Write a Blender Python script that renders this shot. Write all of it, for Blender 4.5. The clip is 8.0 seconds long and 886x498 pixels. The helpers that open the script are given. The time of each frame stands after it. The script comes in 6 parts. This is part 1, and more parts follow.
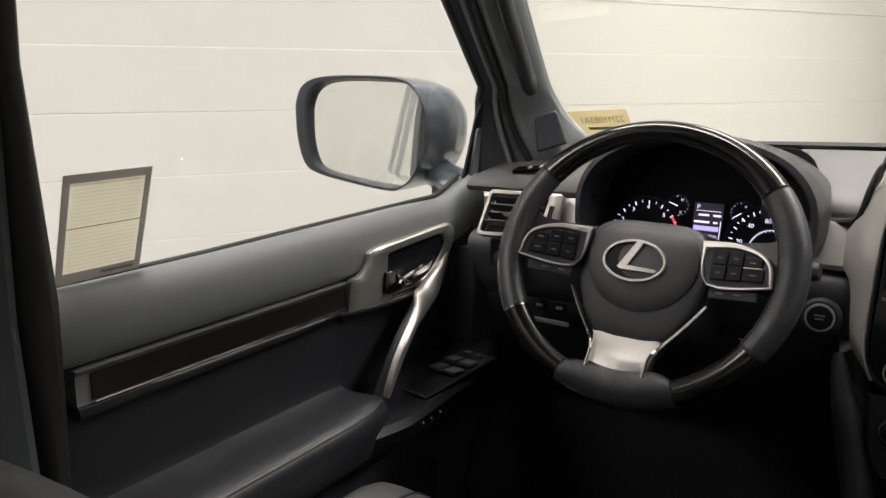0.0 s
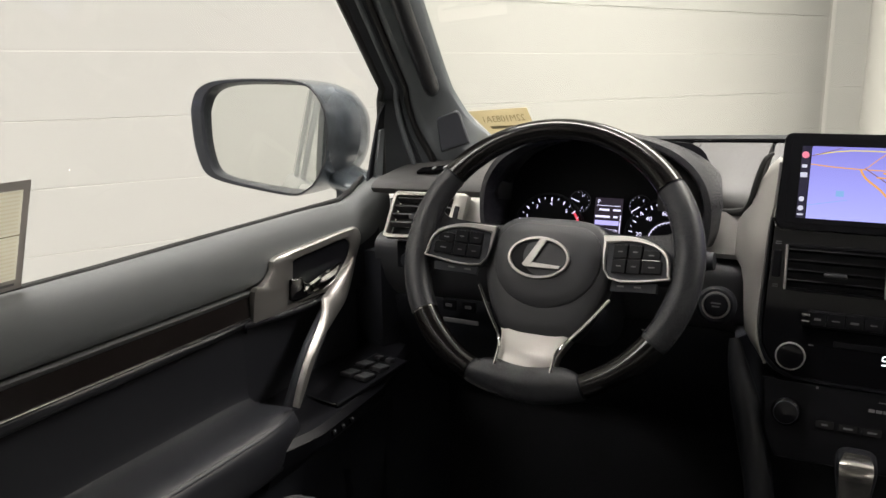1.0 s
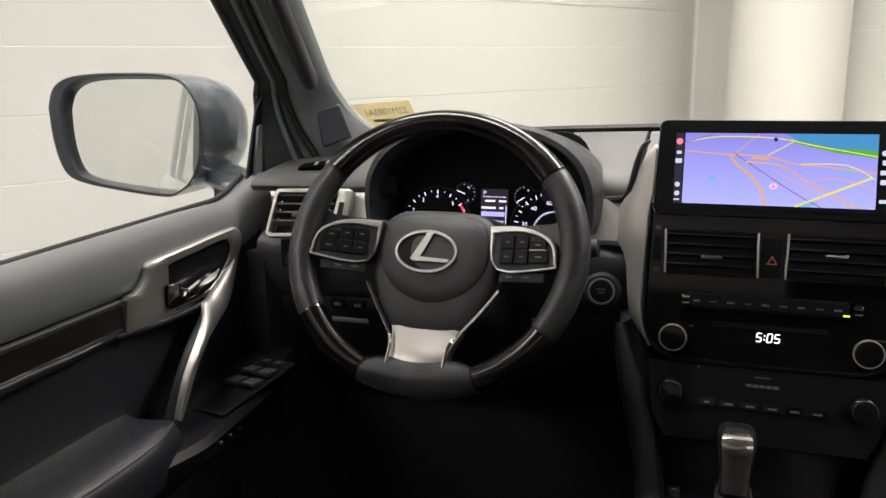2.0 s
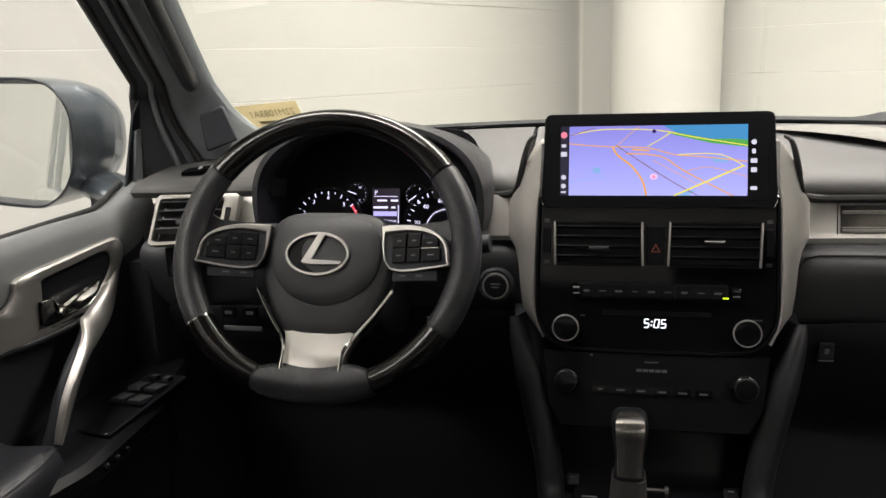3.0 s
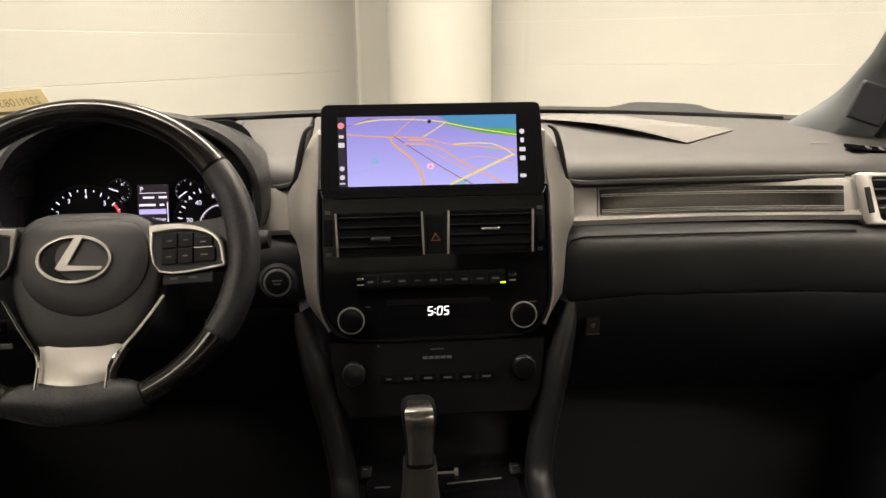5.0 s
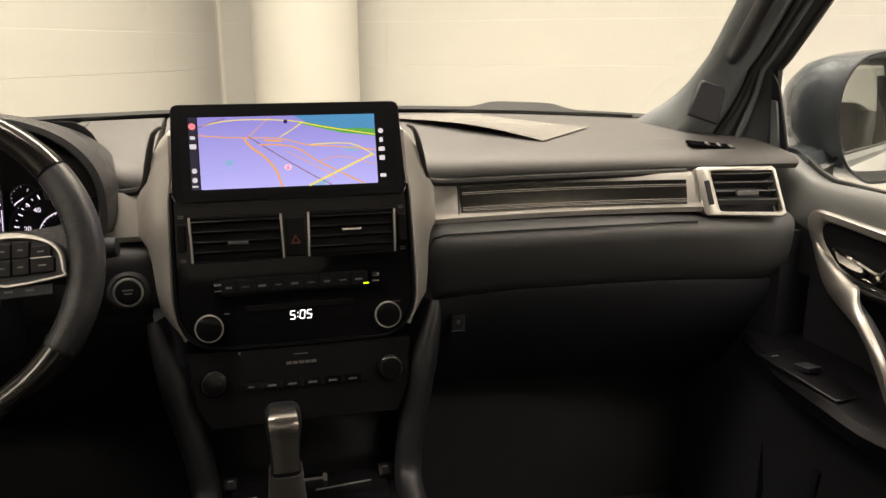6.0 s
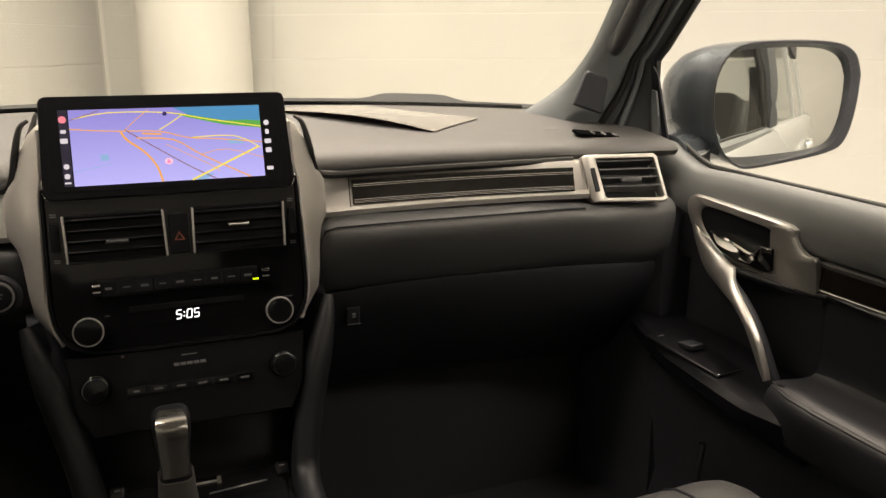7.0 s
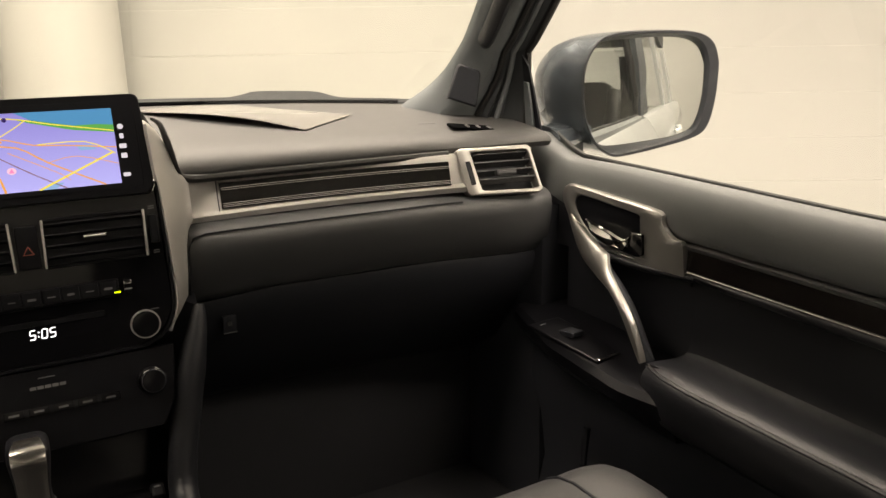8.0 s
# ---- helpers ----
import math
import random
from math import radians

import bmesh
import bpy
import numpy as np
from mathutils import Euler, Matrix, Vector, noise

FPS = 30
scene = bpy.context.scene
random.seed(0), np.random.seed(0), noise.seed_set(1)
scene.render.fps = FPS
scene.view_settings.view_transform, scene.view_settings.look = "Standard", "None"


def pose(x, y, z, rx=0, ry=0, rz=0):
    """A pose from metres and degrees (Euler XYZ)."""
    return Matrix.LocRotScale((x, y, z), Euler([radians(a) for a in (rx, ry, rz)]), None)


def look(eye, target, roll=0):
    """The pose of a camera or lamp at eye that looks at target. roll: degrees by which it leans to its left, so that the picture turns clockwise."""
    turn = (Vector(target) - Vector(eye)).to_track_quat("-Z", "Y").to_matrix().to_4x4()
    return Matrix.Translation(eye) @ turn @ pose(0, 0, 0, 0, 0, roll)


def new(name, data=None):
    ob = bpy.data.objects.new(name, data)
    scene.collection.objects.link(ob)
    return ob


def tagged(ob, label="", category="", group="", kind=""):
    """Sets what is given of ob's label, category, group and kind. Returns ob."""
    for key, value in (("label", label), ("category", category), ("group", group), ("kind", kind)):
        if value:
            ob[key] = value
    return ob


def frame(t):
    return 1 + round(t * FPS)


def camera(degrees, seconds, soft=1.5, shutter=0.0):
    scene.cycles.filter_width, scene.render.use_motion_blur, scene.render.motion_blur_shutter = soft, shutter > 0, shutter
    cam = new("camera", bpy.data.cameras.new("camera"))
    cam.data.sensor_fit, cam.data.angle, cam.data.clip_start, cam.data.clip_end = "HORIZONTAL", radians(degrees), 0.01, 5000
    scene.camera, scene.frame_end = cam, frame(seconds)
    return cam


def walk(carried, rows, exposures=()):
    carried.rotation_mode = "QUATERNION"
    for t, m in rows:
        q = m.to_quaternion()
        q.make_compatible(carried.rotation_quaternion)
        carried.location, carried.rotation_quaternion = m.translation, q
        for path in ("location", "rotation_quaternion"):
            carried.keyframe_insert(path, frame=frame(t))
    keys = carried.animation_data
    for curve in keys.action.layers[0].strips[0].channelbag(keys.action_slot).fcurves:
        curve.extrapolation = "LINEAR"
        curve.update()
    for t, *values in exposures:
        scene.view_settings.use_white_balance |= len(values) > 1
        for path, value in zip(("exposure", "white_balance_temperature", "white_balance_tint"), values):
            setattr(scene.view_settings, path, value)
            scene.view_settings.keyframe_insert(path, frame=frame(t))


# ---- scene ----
cam = camera(58.9, 8.0)
PATH = [
    (0, (-0.081, -0.29, 1.444), (-1.157, 1.338, 1.004), 0.3),
    (0.5, (-0.075, -0.285, 1.447), (-1.063, 1.4, 1.016), -0.5),
    (1, (-0.076, -0.276, 1.446), (-0.963, 1.461, 1.005), -0.6),
    (1.5, (-0.083, -0.264, 1.442), (-0.839, 1.532, 0.992), -0.6),
    (3, (-0.071, -0.243, 1.435), (-0.46, 1.665, 0.978), -1.8),
    (3.5, (-0.067, -0.239, 1.428), (-0.332, 1.69, 0.972), -1.5),
    (4, (-0.067, -0.236, 1.427), (-0.208, 1.703, 0.956), -1.3),
    (5.5, (-0.06, -0.221, 1.438), (0.242, 1.691, 0.937), -0.4),
    (6, (-0.045, -0.222, 1.434), (0.409, 1.661, 0.937), -0.2),
    (6.5, (-0.038, -0.225, 1.431), (0.541, 1.624, 0.934), 0.0),
    (7, (-0.029, -0.224, 1.427), (0.656, 1.584, 0.919), -0.1),
    (7.5, (-0.014, -0.22, 1.428), (0.791, 1.535, 0.907), -0.3),
    (8, (0.007, -0.221, 1.429), (0.921, 1.479, 0.902), -1.0),
]
walk(cam, [(t, look(eye, target, roll)) for t, eye, target, roll in PATH],
     exposures=[(0, 0.44, 6600, 13), (1.5, 0.44, 6600, 12), (3.5, 0.42, 6750, 12), (4.2, 0.41, 7250, 13), (5.5, 0.40, 7750, 14), (8, 0.40, 7900, 14)])

# ---- room light, exposure ----
world = bpy.data.worlds.new("world")
scene.world = world
world.use_nodes = True
world.node_tree.nodes["Background"].inputs[0].default_value = (0.9, 0.95, 1.0, 1)
world.node_tree.nodes["Background"].inputs[1].default_value = 0.02

# the booth stands turned against the car: its corner lies ahead of the bonnet
CORNER = Vector((-0.197, 4.57, 0))
ALONG_R = Vector((0.866, -0.5, 0))
ALONG_L = Vector((-0.5, -0.866, 0))
ROOM, HIGH = 8.6, 3.6


def ceiling_lamp(a, b, power, spread):
    data = bpy.data.lights.new("ceiling_lamp", "AREA")
    data.shape, data.size, data.size_y, data.energy = "RECTANGLE", 2.6, 0.5, power
    data.color = (1.0, 0.965, 0.91)
    data.spread = radians(spread)
    ob = new("ceiling_lamp", data)
    p = CORNER + ALONG_R * a + ALONG_L * b + Vector((0, 0, HIGH - 0.06))
    ob.matrix_world = Matrix.Translation(p) @ Matrix.Rotation(radians(-30), 4, "Z")
    return ob


LAMP = 58.0
for a, b, k in ((1.7, 1.7, 1.55), (4.0, 1.7, 0.62), (6.3, 1.7, 0.55), (1.7, 4.0, 0.8), (4.0, 4.0, 1.1), (6.3, 4.0, 0.75), (1.7, 6.3, 0.95), (4.0, 6.3, 1.3), (6.3, 6.3, 0.9)):
    ceiling_lamp(a, b, LAMP * k, 125 if b < 6 else 175)


# ---- materials ----
def mat(name, col, rough=0.5, metal=0.0, grain=0.0, size=900.0, blotch=0.15, coarse=9.0, spec=0.5, coat=0.0, stretch=None, wobble=0.08, place=False):
    m = bpy.data.materials.new(name)
    m.use_nodes = True
    nt = m.node_tree
    n, l = nt.nodes, nt.links
    b = n["Principled BSDF"]
    b.inputs["Metallic"].default_value = metal
    b.inputs["Specular IOR Level"].default_value = spec
    b.inputs["Coat Weight"].default_value = coat
    b.inputs["Coat Roughness"].default_value = 0.04
    tc = n.new("ShaderNodeTexCoord")
    mp = n.new("ShaderNodeMapping")
    spot = n.new("ShaderNodeNewGeometry").outputs["Position"] if place else tc.outputs["Object"]
    l.new(spot, mp.inputs[0])
    if stretch:
        mp.inputs["Scale"].default_value = stretch
    big = n.new("ShaderNodeTexNoise")
    big.inputs["Scale"].default_value, big.inputs["Detail"].default_value = coarse, 5
    l.new(spot, big.inputs["Vector"])
    fine = n.new("ShaderNodeTexNoise")
    fine.inputs["Scale"].default_value, fine.inputs["Detail"].default_value = size, 2
    l.new(mp.outputs[0], fine.inputs["Vector"])
    mix = n.new("ShaderNodeMix")
    mix.data_type = "RGBA"
    mix.inputs["A"].default_value = (*[c * (1 - blotch) for c in col], 1)
    mix.inputs["B"].default_value = (*[min(1, c * (1 + blotch)) for c in col], 1)
    l.new(big.outputs["Fac"], mix.inputs["Factor"])
    l.new(mix.outputs["Result"], b.inputs["Base Color"])
    mr = n.new("ShaderNodeMapRange")
    mr.inputs["To Min"].default_value = max(0.02, rough - wobble)
    mr.inputs["To Max"].default_value = min(1, rough + wobble)
    add = n.new("ShaderNodeMath")
    add.operation = "MULTIPLY_ADD"
    add.inputs[1].default_value, add.inputs[2].default_value = 0.5, 0.0
    su = n.new("ShaderNodeMath")
    l.new(big.outputs["Fac"], su.inputs[0])
    l.new(fine.outputs["Fac"], su.inputs[1])
    l.new(su.outputs[0], add.inputs[0])
    l.new(add.outputs[0], mr.inputs["Value"])
    l.new(mr.outputs[0], b.inputs["Roughness"])
    if grain:
        bump = n.new("ShaderNodeBump")
        bump.inputs["Strength"].default_value, bump.inputs["Distance"].default_value = grain, 0.0006
        l.new(fine.outputs["Fac"], bump.inputs["Height"])
        l.new(bump.outputs[0], b.inputs["Normal"])
    return m


def glow(name, col, power):
    m = bpy.data.materials.new(name)
    m.use_nodes = True
    b = m.node_tree.nodes["Principled BSDF"]
    b.inputs["Base Color"].default_value = (0.01, 0.01, 0.01, 1)
    b.inputs["Roughness"].default_value = 0.25
    b.inputs["Emission Color"].default_value = (*col, 1)
    b.inputs["Emission Strength"].default_value = power
    return m


def glass(name, tint=(0.96, 0.98, 0.97), strength=1.0):
    m = bpy.data.materials.new(name)
    m.use_nodes = True
    nt = m.node_tree
    n, l = nt.nodes, nt.links
    n.remove(n["Principled BSDF"])
    tr, gl, mx, fr = n.new("ShaderNodeBsdfTransparent"), n.new("ShaderNodeBsdfGlossy"), n.new("ShaderNodeMixShader"), n.new("ShaderNodeLayerWeight")
    tr.inputs[0].default_value = (*tint, 1)
    gl.inputs["Roughness"].default_value = 0.01
    gl.inputs["Color"].default_value = (strength, strength, strength, 1)
    fr.inputs["Blend"].default_value = 0.5
    po, ma = n.new("ShaderNodeMath"), n.new("ShaderNodeMath")
    po.operation, ma.operation = "POWER", "MULTIPLY_ADD"
    po.inputs[1].default_value = 4.0
    ma.inputs[1].default_value, ma.inputs[2].default_value = 0.9, 0.06
    l.new(fr.outputs["Facing"], po.inputs[0])
    l.new(po.outputs[0], ma.inputs[0])
    l.new(ma.outputs[0], mx.inputs[0])
    l.new(tr.outputs[0], mx.inputs[1])
    l.new(gl.outputs[0], mx.inputs[2])
    l.new(mx.outputs[0], n["Material Output"].inputs["Surface"])
    return m


WALL = mat("painted_block", (0.49, 0.484, 0.468), 0.6, grain=0.12, size=160, blotch=0.03, coarse=1.3, spec=0.3, place=True)
# lighter than the blocks: the light on the joint lips is put into colour
MORTAR = mat("painted_joint", (0.58, 0.57, 0.55), 0.75, grain=0.15, size=200, blotch=0.06, coarse=3)
COLUMN = mat("painted_column", (0.51, 0.50, 0.48), 0.5, grain=0.15, size=120, blotch=0.04, coarse=2)
FLOOR = mat("sealed_floor", (0.66, 0.65, 0.62), 0.32, grain=0.2, size=60, blotch=0.1, coarse=2.5)
CEIL = mat("ceiling_paint", (0.78, 0.78, 0.76), 0.85, blotch=0.03)
SILL = mat("soft_sill_skin", (0.148, 0.156, 0.158), 0.46, grain=0.6, size=1500, blotch=0.12, spec=0.45)
PAD = mat("soft_dash_skin", (0.070, 0.0695, 0.0695), 0.48, grain=0.6, size=1500, blotch=0.12, spec=0.4)
GLOVESKIN = mat("glove_leather", (0.082, 0.084, 0.088), 0.40, grain=0.7, size=1100, blotch=0.14, spec=0.45)
WHEELSKIN = mat("wheel_leather", (0.034, 0.035, 0.040), 0.28, grain=0.5, size=1100, blotch=0.12, spec=0.6)
HUBSKIN = mat("wheel_pad_skin", (0.049, 0.050, 0.055), 0.40, grain=0.6, size=1500, blotch=0.12, spec=0.5)
LEATHER = mat("black_leather", (0.0165, 0.0172, 0.0205), 0.33, grain=0.5, size=1100, blotch=0.15, spec=0.35)
SEAT = mat("seat_leather", (0.052, 0.052, 0.054), 0.38, grain=0.8, size=900, blotch=0.12, spec=0.45)
PLASTIC = mat("black_plastic", (0.028, 0.0302, 0.037), 0.48, grain=0.5, size=1400, blotch=0.2, spec=0.28)
DARK = mat("dark_plastic", (0.0155, 0.0170, 0.0215), 0.55, grain=0.5, size=900, blotch=0.25, spec=0.25)
PILLAR = mat("pillar_trim", (0.145, 0.160, 0.170), 0.55, grain=0.7, size=1600, blotch=0.12, spec=0.4)
RUBBER = mat("rubber_seal", (0.012, 0.012, 0.012), 0.55, grain=0.2, blotch=0.2)
GLOSS = mat("gloss_black", (0.006, 0.006, 0.0072), 0.07, blotch=0.2, wobble=0.03, spec=0.2)
BEZEL = mat("matt_black_bezel", (0.0075, 0.0077, 0.0096), 0.38, blotch=0.2, spec=0.13)
SILVER = mat("silver_paint", (0.57, 0.555, 0.53), 0.34, metal=0.62, grain=0.12, size=1200, blotch=0.05, stretch=(0.06, 1, 1), wobble=0.05)
SATIN = mat("satin_metal", (0.53, 0.515, 0.49), 0.40, metal=0.92, grain=0.1, size=1200, blotch=0.05, stretch=(1, 0.06, 1), wobble=0.05)
# the doors' satin silver, with the shade on the inlay edge put into its colour
SHADED_TRIM = mat("dark_satin_trim", (0.17, 0.172, 0.172), 0.42, metal=0.4, grain=0.2, size=1200, blotch=0.08)
FRAMEGREY = mat("door_frame_skin", (0.060, 0.066, 0.073), 0.5, grain=0.5, size=1500, blotch=0.12, spec=0.35)
CHROME = mat("chrome", (0.82, 0.81, 0.79), 0.1, metal=1.0, blotch=0.03, wobble=0.04)
WOOD = mat("dark_gloss_wood", (0.006, 0.005, 0.0048), 0.2, grain=0.0, blotch=0.5, coarse=60, coat=0.2, wobble=0.04)
DOORWOOD = mat("dark_brown_wood", (0.014, 0.0112, 0.0104), 0.22, grain=0.0, blotch=0.5, coarse=60, stretch=(1, 0.05, 1), size=300, wobble=0.05)
INLAY = mat("streaked_gloss_inlay", (0.30, 0.29, 0.28), 0.06, metal=1.0, blotch=0.9, coarse=1.0, coat=0.0, stretch=(2, 2, 900), size=1.0, wobble=0.03)
SLOT = mat("slot_black", (0.004, 0.004, 0.0045), 0.9, blotch=0.2, spec=0.0)
STITCH = mat("grey_thread", (0.11, 0.108, 0.105), 0.8, blotch=0.2)
HEADLINER = mat("headliner", (0.035, 0.035, 0.037), 0.9, grain=0.5, size=700, blotch=0.05)
PAINT = mat("metallic_grey_paint", (0.105, 0.122, 0.142), 0.27, metal=0.45, blotch=0.05, coat=0.8, wobble=0.04)
BODY = mat("silver_body_paint", (0.62, 0.63, 0.64), 0.34, metal=0.5, blotch=0.03, coat=1.0, wobble=0.04)
MIRROR = mat("mirror_glass", (0.88, 0.90, 0.88), 0.02, metal=1.0, blotch=0.01, wobble=0.0)
PAPER = mat("paper", (0.20, 0.195, 0.185), 0.13, blotch=0.05, coarse=20)
TAN = mat("tan_paper", (0.62, 0.57, 0.43), 0.7, blotch=0.08, coarse=30)
CREAM = mat("cream_paper", (0.88, 0.87, 0.80), 0.7, blotch=0.06, coarse=30)
GREYFILM = mat("grey_sticker_border", (0.40, 0.385, 0.37), 0.6, blotch=0.08, coarse=30)
RULE = mat("tan_print", (0.83, 0.80, 0.70), 0.7, blotch=0.06, coarse=30)


def lets_light_through(m, share):
    """Thin paper: part of the light that falls on its back comes through."""
    nt = m.node_tree
    b, out = nt.nodes["Principled BSDF"], nt.nodes["Material Output"]
    tr, mx = nt.nodes.new("ShaderNodeBsdfTranslucent"), nt.nodes.new("ShaderNodeMixShader")
    src = b.inputs["Base Color"].links[0].from_socket
    nt.links.new(src, tr.inputs["Color"])
    mx.inputs[0].default_value = share
    nt.links.new(b.outputs[0], mx.inputs[1])
    nt.links.new(tr.outputs[0], mx.inputs[2])
    nt.links.new(mx.outputs[0], out.inputs["Surface"])


for m_ in (TAN, CREAM, GREYFILM, RULE):
    lets_light_through(m_, 0.75)
INK = mat("ink", (0.30, 0.265, 0.16), 0.7)
CARPET = mat("black_carpet", (0.0135, 0.0145, 0.018), 0.95, grain=1.0, size=500, blotch=0.3)
MARK = mat("grey_marking", (0.17, 0.17, 0.175), 0.6)
GLASS = glass("window_glass", (0.885, 0.905, 0.89), strength=0.35)
TINTED = glass("tinted_glass", (0.84, 0.86, 0.86))
WSGLASS = glass("windscreen_glass", (0.865, 0.89, 0.84))


# ---- mesh helpers ----
def part(name, bm, material, parent=None, label="", smooth=True):
    bmesh.ops.recalc_face_normals(bm, faces=bm.faces)
    for f in bm.faces:
        f.smooth = smooth and f.material_index == 0
        f.material_index = 0
    me = bpy.data.meshes.new(name)
    bm.to_mesh(me)
    bm.free()
    me.materials.append(material)
    if smooth:
        flags = [p.use_smooth for p in me.polygons]
        me.set_sharp_from_angle(angle=radians(38))
        me.polygons.foreach_set("use_smooth", flags)
    ob = new(name, me)
    if parent:
        ob.parent = parent
        ob.matrix_parent_inverse = Matrix.Identity(4) if parent.parent else Matrix.Translation(-parent.location)
    return tagged(ob, label)


def thing(name, label, category, at=(0, 0, 0), group="", kind=""):
    ob = new(name)
    ob.location = at
    ob.empty_display_size = 0.05
    return tagged(ob, label, category, group, kind)


def BM():
    return bmesh.new()


def on(x, y, z, tilt=0.0, turn=0.0):
    """A panel facing the cabin: local x to the right, y up the panel, z out of it; its top leans away by tilt; turned about the vertical."""
    s, c = math.sin(radians(tilt)), math.cos(radians(tilt))
    m = Matrix(((1, 0, 0, 0), (0, s, -c, 0), (0, c, s, 0), (0, 0, 0, 1)))
    return Matrix.Translation((x, y, z)) @ Matrix.Rotation(radians(turn), 4, "Z") @ m


def box(bm, m, w, h, d, bevel=0.001, seg=2, z=0.0):
    """A bevelled box centred on m, of width, height and depth (out of the panel from z)."""
    r = bmesh.ops.create_cube(bm, size=1.0)
    vs = r["verts"]
    for v in vs:
        v.co = Vector((v.co.x * w, v.co.y * h, (v.co.z + 0.5) * d + z))
    if bevel:
        es = list({e for v in vs for e in v.link_edges})
        out = bmesh.ops.bevel(bm, geom=es, offset=bevel, segments=seg, profile=0.5, affect="EDGES")
        vs = list({v for f in out["faces"] for v in f.verts} | {v for v in vs if v.is_valid})
        for f in {f for v in vs for f in v.link_faces}:
            f.normal_update()
            if max(abs(c) for c in f.normal) > 0.9995:
                f.material_index = 1   # flat face between softened edges
    bmesh.ops.transform(bm, matrix=m, verts=vs)
    return bm


def rrect(w, h, r, n=5, cx=0.0, cy=0.0):
    pts = []
    for sx, sy, a0 in ((1, 1, 0), (-1, 1, 90), (-1, -1, 180), (1, -1, 270)):
        for i in range(n + 1):
            a = radians(a0 + 90 * i / n)
            pts.append((cx + sx * (w / 2 - r) + r * math.cos(a), cy + sy * (h / 2 - r) + r * math.sin(a)))
    return pts


def ell(rx, ry, n=40, cx=0.0, cy=0.0, a0=0.0):
    return [(cx + rx * math.cos(2 * math.pi * i / n + a0), cy + ry * math.sin(2 * math.pi * i / n + a0)) for i in range(n)]


def loft(bm, rings, closed=True, caps=True):
    vs = [[bm.verts.new(p) for p in ring] for ring in rings]
    n = len(rings[0])
    for a, b in zip(vs, vs[1:]):
        for i in range(n if closed else n - 1):
            j = (i + 1) % n
            try:
                bm.faces.new((a[i], a[j], b[j], b[i]))
            except ValueError:
                pass
    if caps:
        for r in (vs[0], vs[-1]):
            try:
                bm.faces.new(r).material_index = 1
            except ValueError:
                pass
    return bm


def plate(bm, m, pts, depth, z=0.0, edge=0.0008):
    """A panel cut from an outline, with softened front edge."""
    cx, cy = sum(p[0] for p in pts) / len(pts), sum(p[1] for p in pts) / len(pts)
    big = max(max(abs(p[0] - cx), abs(p[1] - cy)) for p in pts)
    k = 1 - edge / max(big, 1e-4)
    rings = [[m @ Vector((x, y, z)) for x, y in pts], [m @ Vector((x, y, z + depth - edge)) for x, y in pts],
             [m @ Vector((cx + (x - cx) * (1 + k) / 2, cy + (y - cy) * (1 + k) / 2, z + depth - edge * 0.3)) for x, y in pts],
             [m @ Vector((cx + (x - cx) * k, cy + (y - cy) * k, z + depth)) for x, y in pts]]
    return loft(bm, rings)


def frame_ring(bm, m, outer, inner, depth, z=0.0, edge=0.0012):
    """A frame between two outlines of the same number of points, rounded on its face."""
    def mid(k):
        return [(o[0] + (i[0] - o[0]) * k, o[1] + (i[1] - o[1]) * k) for o, i in zip(outer, inner)]
    lines = [(outer, z), (outer, z + depth - edge), (mid(0.18), z + depth), (mid(0.82), z + depth), (inner, z + depth - edge), (inner, z)]
    rings = [[m @ Vector((x, y, h)) for x, y in pts] for pts, h in lines]
    return loft(bm, rings + [rings[0]], caps=False)


def tube(bm, pts, rad, seg=12, up=(0, 0, 1), flat=1.0, caps=True):
    """A bar along a line of points; rad: one radius or one for each point; flat: its thickness across up."""
    pts = [Vector(p) for p in pts]
    rad = list(rad) if isinstance(rad, (list, tuple)) else [rad] * len(pts)
    rings = []
    for i, p in enumerate(pts):
        t = (pts[min(i + 1, len(pts) - 1)] - pts[max(i - 1, 0)]).normalized()
        side = t.cross(Vector(up))
        side = side.normalized() if side.length > 1e-4 else Vector((1, 0, 0))
        u2 = side.cross(t).normalized()
        rings.append([p + side * math.cos(2 * math.pi * k / seg) * rad[i] + u2 * math.sin(2 * math.pi * k / seg) * rad[i] * flat for k in range(seg)])
    return loft(bm, rings, caps=caps)


def smooth_line(pts, n=6):
    """Points along a rounded line through pts."""
    pts = [Vector(p) for p in pts]
    out = []
    for i in range(len(pts) - 1):
        p0, p1, p2, p3 = pts[max(i - 1, 0)], pts[i], pts[i + 1], pts[min(i + 2, len(pts) - 1)]
        for k in range(n):
            t = k / n
            out.append(0.5 * ((2 * p1) + (p2 - p0) * t + (2 * p0 - 5 * p1 + 4 * p2 - p3) * t * t + (3 * p1 - p0 - 3 * p2 + p3) * t ** 3))
    return out + [pts[-1]]


def lathe(bm, m, prof, seg=28):
    """Turned about local z: prof is (radius, z)."""
    rings = [[m @ Vector((r * math.cos(2 * math.pi * k / seg), r * math.sin(2 * math.pi * k / seg), z)) for k in range(seg)] for r, z in prof]
    return loft(bm, rings)


def arc_tube(bm, m, rx, ry, a0, a1, ru, rw, n=24, seg=14):
    """A stretch of a steering wheel's rim from a0 to a1 degrees; ru, rw: its half width and half depth, each a function of the angle."""
    rings = []
    for i in range(n + 1):
        a = radians(a0 + (a1 - a0) * i / n)
        c, s = math.cos(a), math.sin(a)
        u, w = ru(a), rw(a)
        rings.append([m @ Vector((c * rx + c * u * math.cos(q), s * ry + s * u * math.cos(q), w * math.sin(q))) for q in (2 * math.pi * k / seg for k in range(seg))])
    return loft(bm, rings)


